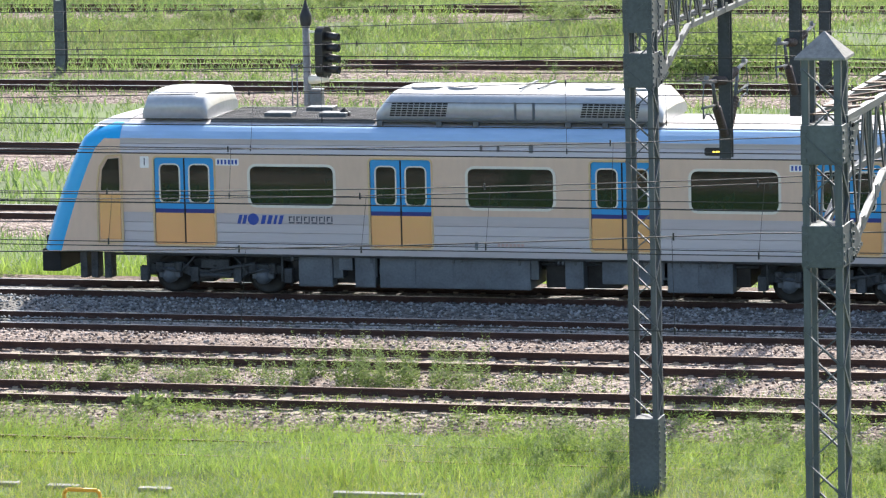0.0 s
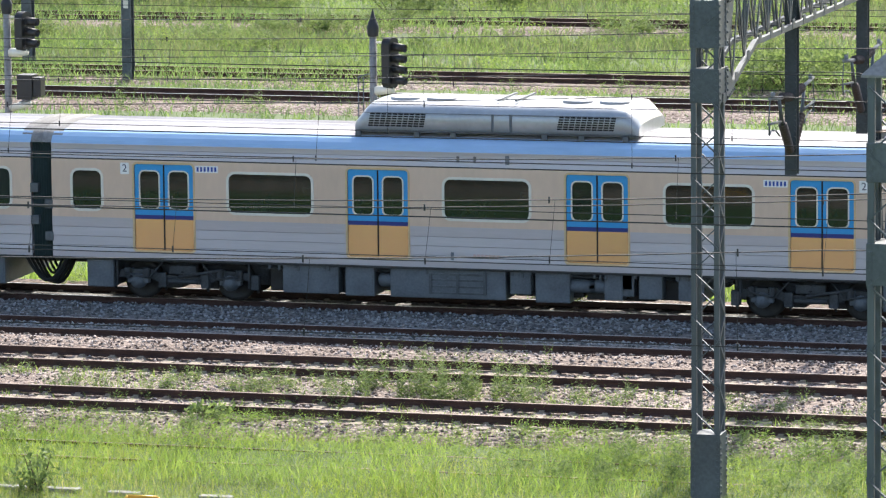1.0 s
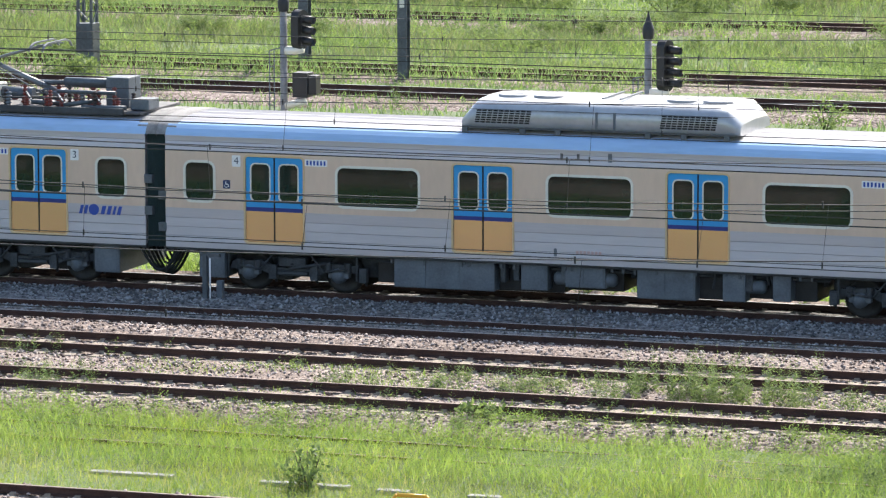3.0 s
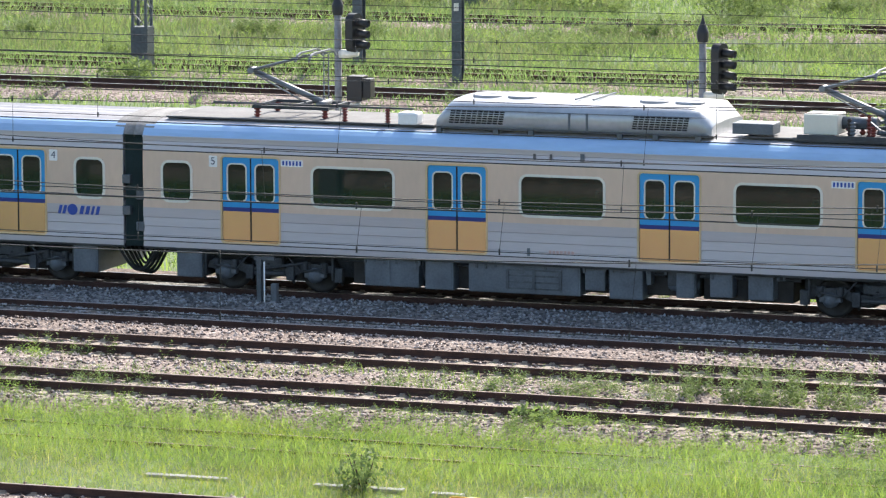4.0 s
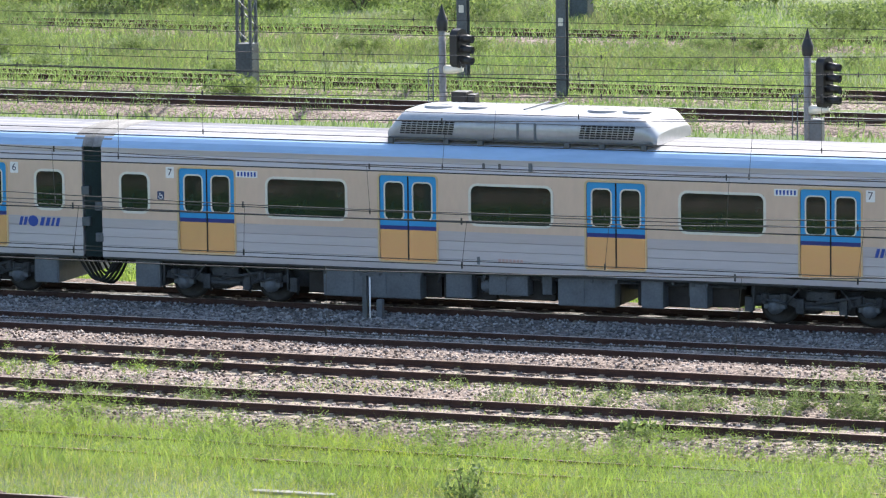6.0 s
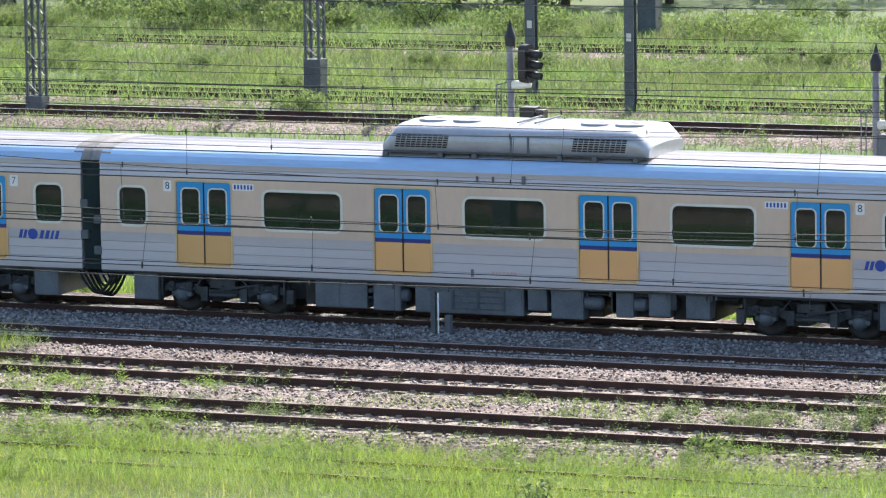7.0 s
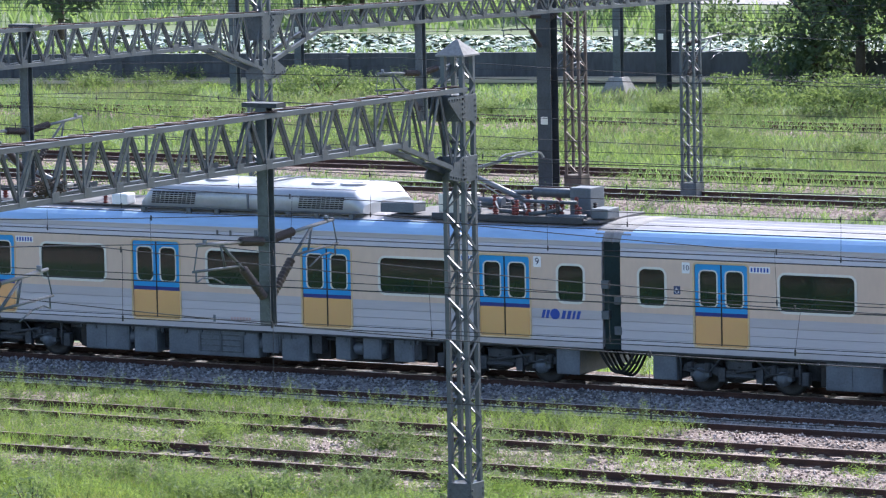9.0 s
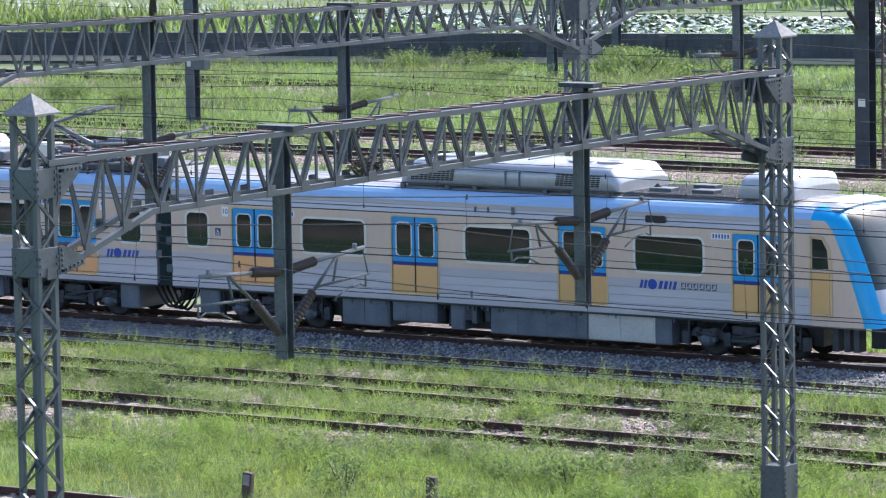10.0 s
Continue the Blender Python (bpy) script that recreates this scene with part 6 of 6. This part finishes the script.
def weeds(name, centres, label, leaf=0.055, material=None, base=-0.25):
    """Leafy weeds: stalks with small leaves all the way up; centres hold x, y, height, spread."""
    mats_ = material or M["weed"]
    V, T = [], []
    for x, y, h, sp in centres:
        stalks = int(RNG.integers(3, 7))
        for _ in range(stalks):
            ax, ay = RNG.normal(0, sp * 0.35, 2)
            tx, ty = ax * 1.9 + RNG.normal(0, 0.05), ay * 1.9 + RNG.normal(0, 0.05)
            hh = h * RNG.uniform(0.55, 1.1)
            n = max(8, int(hh * 34))
            for i in range(n):
                k = (i + RNG.uniform(0, 1)) / n
                px, py, pz = x + ax + (tx - ax) * k, y + ay + (ty - ay) * k, base + hh * k
                a = RNG.uniform(0, math.tau)
                L = leaf * RNG.uniform(0.7, 1.9) * (1.25 - 0.7 * k)
                dx, dy, dz = math.cos(a), math.sin(a), RNG.uniform(0.4, 1.5)
                sx, sy = -dy * L * 0.24, dx * L * 0.24
                b = len(V)
                V.extend(((px, py, pz), (px + dx * L + sx, py + dy * L + sy, pz + dz * L * 0.7), (px + dx * L * 2.1, py + dy * L * 2.1, pz + dz * L), (px + dx * L - sx, py + dy * L - sy, pz + dz * L * 0.7)))
                T.append((b, b + 1, b + 2, b + 3))
    me = bpy.data.meshes.new(name)
    me.from_pydata(V, [], T)
    me.materials.append(mats_)
    return tagged(new(name, me), label, "weeds", kind="stuff")


def scatter(n, x0, x1, y0, y1, h0, h1, sp):
    return [(RNG.uniform(x0, x1), RNG.uniform(y0, y1), RNG.uniform(h0, h1), sp) for _ in range(n)]


def tufts(n, k, x0, x1, y0, y1, h0, h1, sp):
    """Weeds in n uneven clumps of about k plants."""
    out = []
    for _ in range(n):
        cx, cy, r = RNG.uniform(x0, x1), RNG.uniform(y0, y1), RNG.uniform(0.3, 1.1)
        hh = RNG.uniform(h0, h1)
        out += [(cx + RNG.normal(0, r), cy + RNG.normal(0, 0.6 * r), hh * RNG.uniform(0.6, 1.1), sp) for _ in range(int(RNG.integers(k // 2, 2 * k)))]
    return out


# tall patch between the old tracks, thinner ones along them
weeds("weeds", scatter(75, -27.4, -23.6, 88.3, 90.0, 0.5, 1.25, 0.10), "tall grey-green weeds between disused tracks", 0.036)
weeds("weeds", scatter(110, -33.5, -27, 87.6, 90.0, 0.2, 0.6, 0.14), "weeds thinning out between disused tracks", 0.034)
weeds("weeds", scatter(90, -21.5, -13, 81.5, 85.6, 0.35, 0.7, 0.2), "leafy weeds crowding the half buried track", 0.036)
weeds("herbs", tufts(60, 10, -62, -12, 83.4, 86.0, 0.25, 0.5, 0.2), "uneven herb clumps along the grass edge", 0.03, M["herb"])
weeds("weeds", tufts(14, 8, -42, -16, 85.0, 90.2, 0.25, 0.6, 0.14), "weeds along the overgrown track", 0.034)
weeds("weeds", tufts(9, 9, -47, -41.5, 86.0, 92.4, 0.3, 0.6, 0.16), "leafy clumps over the rusty rails", 0.04, M["herb"])
weeds("weeds", scatter(45, -47, -38, 86.0, 92.0, 0.2, 0.5, 0.16), "scattered weeds on the old ballast", 0.036)
weeds("weeds", scatter(18, -24, -14, 87.5, 90.0, 0.2, 0.5, 0.2), "small weeds on the old ballast", 0.036)
weeds("weeds", tufts(75, 12, -74, -48, 82.5, 93.4, 0.3, 0.8, 0.18), "weeds smothering the old tracks", 0.042)
weeds("weeds", scatter(420, -74, -47, 92.5, 94.4, 0.35, 0.85, 0.16), "row of tall weeds beside the ballast", 0.038)
weeds("weeds", tufts(16, 7, -62, -14, 80.3, 85.0, 0.3, 0.6, 0.2), "leafy weeds standing in the grass", 0.04)
weeds("herbs", scatter(500, -63, -13, 77.2, 80.5, 0.18, 0.32, 0.30), "low small-leaved herbs in the near grass", 0.022, M["herb"], -0.36)
weeds("herbs", scatter(900, -63, -13, 80.3, 85.6, 0.2, 0.42, 0.26), "small-leaved bright green herbs filling the grass", 0.026, M["herb"], -0.36)
weeds("herbs", tufts(44, 12, -74, -47, 78.5, 93.4, 0.25, 0.6, 0.25), "bright green herbs over the overgrown tracks", 0.034, M["herb"])
weeds("herbs", scatter(1500, -130, -26, 149.2, 180, 0.25, 0.6, 0.7), "bright green herbs in the wide meadow", 0.05, M["herb"], -0.35)
weeds("herbs", scatter(260, -130, -26, 141.8, 146.2, 0.2, 0.42, 0.6), "bright green herbs between far tracks", 0.042, M["herb"], -0.35)
weeds("weeds", scatter(50, -60, -47, 78.0, 84.0, 0.5, 0.9, 0.3), "bushy weeds in the grass near a mast", 0.045)
weeds("weeds", scatter(150, -130, -26, 141.8, 146.2, 0.3, 0.7, 0.5), "weeds beside the meadow tracks", 0.045)
weeds("weeds", tufts(85, 10, -125, -26, 149.5, 182, 0.5, 1.1, 0.5), "grey-green weeds in the wide meadow", 0.06)
weeds("weeds", scatter(160, -110, -26, 127, 138.8, 0.4, 0.8, 0.6), "weeds in the grass behind the train", 0.05)
weeds("weeds", scatter(50, -60, -22, 101.8, 104.0, 0.3, 0.8, 0.25), "weeds beyond the main track", 0.05)


def crown(bm_v, bm_f, cx, cy, cz, rx, rz, n, leaf, rng):
    """Adds leaf quads in several uneven clumps."""
    clumps = [(rng.normal(0, 0.5) * rx, rng.normal(0, 0.4) * rx, rng.uniform(-0.6, 0.75) * rz, rng.uniform(0.3, 0.6)) for _ in range(14)]
    for _ in range(n):
        ox, oy, oz, cr = clumps[int(rng.integers(0, 14))]
        dv = rng.normal(0, 1, 3)
        dv /= np.linalg.norm(dv) + 1e-6
        r = cr * (0.5 + 0.5 * rng.uniform() ** 0.4)
        p = np.array((cx + ox + dv[0] * r * rx, cy + oy + dv[1] * r * rx, cz + oz + dv[2] * r * rz * 0.8))
        a, b = rng.normal(0, 1, 3), rng.normal(0, 1, 3)
        a = a / np.linalg.norm(a) * leaf * rng.uniform(0.6, 1.4)
        b = b / np.linalg.norm(b) * leaf * 0.6
        k = len(bm_v)
        bm_v.extend((p, p + a + b, p + 2 * a, p + a - b))
        bm_f.append((k, k + 1, k + 2, k + 3))


def tree(x, y, h, r, n, leaf, seed, label, material=None, low=0.15):
    rng = np.random.default_rng(seed)
    t = empty("tree", pose(x, y, GROUND_Z), label=label, category="tree", group="trees behind the yard")
    tb = bmesh.new()
    rod(tb, (0, 0, -0.3), (0.1, 0, h * 0.55), h * 0.028 + 0.05, 8, h * 0.015)
    for i in range(6):
        a = i * 1.05 + seed
        z = h * (0.25 + 0.07 * i)
        rod(tb, (0, 0, z), (math.cos(a) * r * 0.6, math.sin(a) * r * 0.6, z + h * 0.2), h * 0.012, 6, h * 0.004)
    part("trunk", tb, M["bark"], t)
    V, F = [], []
    crown(V, F, 0, 0, h * (0.5 + low), r, h * (0.5 - low * 0.4), n, leaf, rng)
    me = bpy.data.meshes.new("crown")
    me.from_pydata([tuple(v) for v in V], [], F)
    me.materials.append(material or M["tree"])
    part("crown", me, None, t)
    return t


def bush(x, y, h, r, n, leaf, seed, label, material=None):
    rng = np.random.default_rng(seed)
    V, F = [], []
    crown(V, F, 0, 0, h * 0.42, r, h * 0.55, n, leaf, rng)
    me = bpy.data.meshes.new("bush")
    me.from_pydata([tuple(v) for v in V], [], F)
    me.materials.append(material or M["weed"])
    b = empty("bush", pose(x, y, GROUND_Z), label=label, category="bush", group="bushes in the meadow")
    part("foliage", me, None, b)
    sb_ = bmesh.new()
    for i in range(5):
        a = i * 1.26 + seed
        rod(sb_, (0, 0, -0.1), (math.cos(a) * r * 0.5, math.sin(a) * r * 0.5, h * 0.7), 0.02 + r * 0.008, 5, 0.008)
    part("stems", sb_, M["bark"], b)
    return b


for x, y, h, r, sd in ((-88.2, 187, 6, 2.4, 1), (-85.6, 186, 8, 3.0, 2), (-83.0, 187, 7.5, 3.0, 3), (-80.4, 186, 7, 2.6, 4), (-78.2, 188, 6, 2.2, 5), (-74.6, 187, 6, 2.2, 15), (-72.2, 188, 7, 2.6, 16), (-69.8, 187, 6, 2.2, 17), (-66.0, 189, 6, 2.0, 18)):
    tree(x, y, h, r, 4000, 0.15, sd, "dark leafy broad tree at the meadow's edge", low=-0.08)
for i, (x, y, h, r) in enumerate(((-62, 200, 8, 4), (-55, 204, 9, 4.5), (-48, 203, 8, 4.2), (-120, 232, 9, 4), (-135, 236, 9, 4.5), (-150, 236, 8, 4), (-165, 240, 9, 5), (-108, 240, 8, 4), (-180, 236, 9, 5), (-131, 222, 5, 2.4), (-95, 232, 8, 4), (-84, 226, 8, 4), (-147, 197, 6.5, 3), (-138, 204, 6, 2.6), (-155, 192, 6, 3), (-162, 200, 7, 3.4))):
    tree(x, y, h, r, 2600, 0.30, 20 + i, "dark green tree far behind the yard")
for x, y, h, r, n, sd in ((-31.0, 146.4, 1.5, 1.9, 1600, 1), (-80.5, 173.5, 1.7, 3.0, 2600, 2), (-76.5, 175, 1.6, 2.4, 2000, 3), (-86.5, 177, 1.3, 1.6, 1200, 4), (-106, 176.5, 1.4, 2.4, 1800, 5), (-58, 174, 1.5, 2.4, 1600, 6),
                          (-66, 172, 1.3, 2.0, 1400, 7), (-71.8, 177, 1.8, 2.0, 1600, 8), (-51, 171, 1.3, 2.2, 1400, 9), (-99, 172, 1.2, 1.6, 1100, 10), (-62.2, 141.8, 0.9, 0.9, 700, 11)):
    bush(x, y, h, r, int(n * 2.2), 0.07, 40 + sd, "rounded leafy green bush in the meadow")
for x, y, h, r, sd in ((-30.2, 79.2, 0.9, 0.5, 61), (-29.3, 86.1, 0.55, 0.4, 62), (-46.9, 82.4, 0.7, 0.5, 63), (-51.5, 82.6, 0.7, 0.5, 64), (-36.0, 136.8, 0.9, 0.6, 65), (-24.8, 136.8, 1.2, 0.5, 66), (-55.5, 80.5, 0.9, 0.7, 67)):
    bush(x, y, h, r, 420, 0.06, sd, "small leafy green bush beside the tracks")


# ---- loose stones on the ballast ----
def stones(name, n, x0, x1, y0, y1, z, material, label, avoid=()):
    """Many small angular stones in one mesh."""
    c = np.stack([RNG.uniform(x0, x1, n), RNG.uniform(y0, y1, n), z + RNG.uniform(-0.012, 0.02, n)], 1)
    c[:, 2] += np.array([heap(v) for v in c[:, 1]])
    for y in avoid:
        c = c[np.abs(c[:, 1] - y) > 0.07]
    n = len(c)
    base = np.array([(1, 0, 0), (-1, 0, 0), (0, 1, 0), (0, -1, 0), (0, 0, 0.75), (0, 0, -0.75)], float)
    r = RNG.uniform(0.024, 0.052, n)
    v = base[None] * RNG.uniform(0.6, 1.3, (n, 6, 1)) * r[:, None, None] + RNG.normal(0, 0.12, (n, 6, 3)) * r[:, None, None]
    a = RNG.uniform(0, math.tau, n)
    ca, sa = np.cos(a)[:, None], np.sin(a)[:, None]
    v = np.stack([v[:, :, 0] * ca - v[:, :, 1] * sa, v[:, :, 0] * sa + v[:, :, 1] * ca, v[:, :, 2]], -1) + c[:, None]
    tri = np.array([(0, 2, 4), (2, 1, 4), (1, 3, 4), (3, 0, 4), (2, 0, 5), (1, 2, 5), (3, 1, 5), (0, 3, 5)])
    t = (np.arange(n)[:, None, None] * 6 + tri[None]).reshape(-1)
    me = bpy.data.meshes.new(name)
    me.vertices.add(n * 6)
    me.vertices.foreach_set("co", v.ravel())
    me.loops.add(len(t))
    me.loops.foreach_set("vertex_index", t.astype(np.int32))
    me.polygons.add(len(t) // 3)
    me.polygons.foreach_set("loop_start", np.arange(0, len(t), 3, dtype=np.int32))
    me.polygons.foreach_set("loop_total", np.full(len(t) // 3, 3, dtype=np.int32))
    me.update(calc_edges=True)
    me.materials.append(material)
    return tagged(new(name, me), label, "ballast stones", kind="stuff")


RAILS_Y = [c + s * 0.752 for c in (99.93, 95.41, 91.52, 87.0, 83.15, 75.2) for s in (-1, 1)]
# grey stones match the bed in the train's shade, brown ones the sunlit bed
M["stone_grey"] = mat("grey_shaded_ballast_stone", (0.30, 0.30, 0.30), 0.85, 0.0, 0.2, 4.0, col2=(0.09, 0.09, 0.092), island=1.2)
M["stone_brown"] = mat("brown_ballast_stone", (0.40, 0.335, 0.30), 0.85, 0.0, 0.2, 4.0, col2=(0.12, 0.085, 0.07), island=1.2)
stones("ballast_stones", 15000, -72, -14, 94.7, 98.9, -0.135, M["stone_grey"], "loose grey ballast stones along the main tracks", RAILS_Y)
stones("ballast_stones", 22000, -62, -14, 85.2, 94.7, -0.182, M["stone_brown"], "loose brownish ballast stones between old rails", RAILS_Y)
stones("ballast_stones", 4000, -60, -20, 73.4, 76.8, -0.16, M["stone_brown"], "loose brownish ballast stones along the siding", RAILS_Y)

# pale seed stems over the near grass
M["seed"] = leaf_mat("dry_seed_stem", (0.42, 0.40, 0.19), (0.30, 0.33, 0.12), 0.4, 0.5)
grass("seed_stems", -62, -13, 77.6, 82.6, 40, 0.25, 0.45, 0.006, M["seed"], "thin pale seed stems over the grass", 0.35, 0.25, seed=12, lean=0.5)
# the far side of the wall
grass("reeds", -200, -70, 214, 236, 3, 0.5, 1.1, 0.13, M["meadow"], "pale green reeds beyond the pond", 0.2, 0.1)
grass("reeds", -190, -139, 181, 207, 4, 0.5, 1.2, 0.10, M["weed"], "rank reeds at the pond's end", 0.2, 0.1, seed=5)
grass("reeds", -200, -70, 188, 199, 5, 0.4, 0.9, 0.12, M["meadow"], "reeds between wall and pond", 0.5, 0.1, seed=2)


def lily_pads(n):
    """Flat glossy leaves on the pond, each slightly tilted."""
    V, F = [], []
    for _ in range(n):
        k = RNG.uniform()
        x = RNG.uniform(-142, -92)
        y0 = 186 + (x + 230) * 14 / 142 + 1
        y = y0 + RNG.uniform(0, 13)
        r = RNG.uniform(0.08, 0.22)
        tx, ty = RNG.normal(0, 0.28, 2)
        b = len(V)
        for i in range(7):
            a = i * math.tau / 7
            dx, dy = r * math.cos(a), r * math.sin(a)
            V.append((x + dx, y + dy, -0.33 + 0.03 * k + dx * tx + dy * ty))
        F.append(tuple(range(b, b + 7)))
    me = bpy.data.meshes.new("lily_pads")
    me.from_pydata(V, [], F)
    me.materials.append(mat("lily_pad", (0.36, 0.42, 0.28), 0.15, 0.0, 0.2, 0.5, col2=(0.14, 0.2, 0.10), island=0.8, spec=0.9))
    return tagged(new("lily_pads", me), "glossy pale lily pads covering the pond", "lily pads", kind="stuff")


lily_pads(7000)


def motions():
    """The train runs to the left along the main track."""
    rows_t = [i * 0.5 for i in range(21)]
    for i, car in enumerate(CARS):
        walk(car, [(t, pose(train_x(t) + 20 * i + 10, TRACKS["main"], 0)) for t in rows_t])


motions()
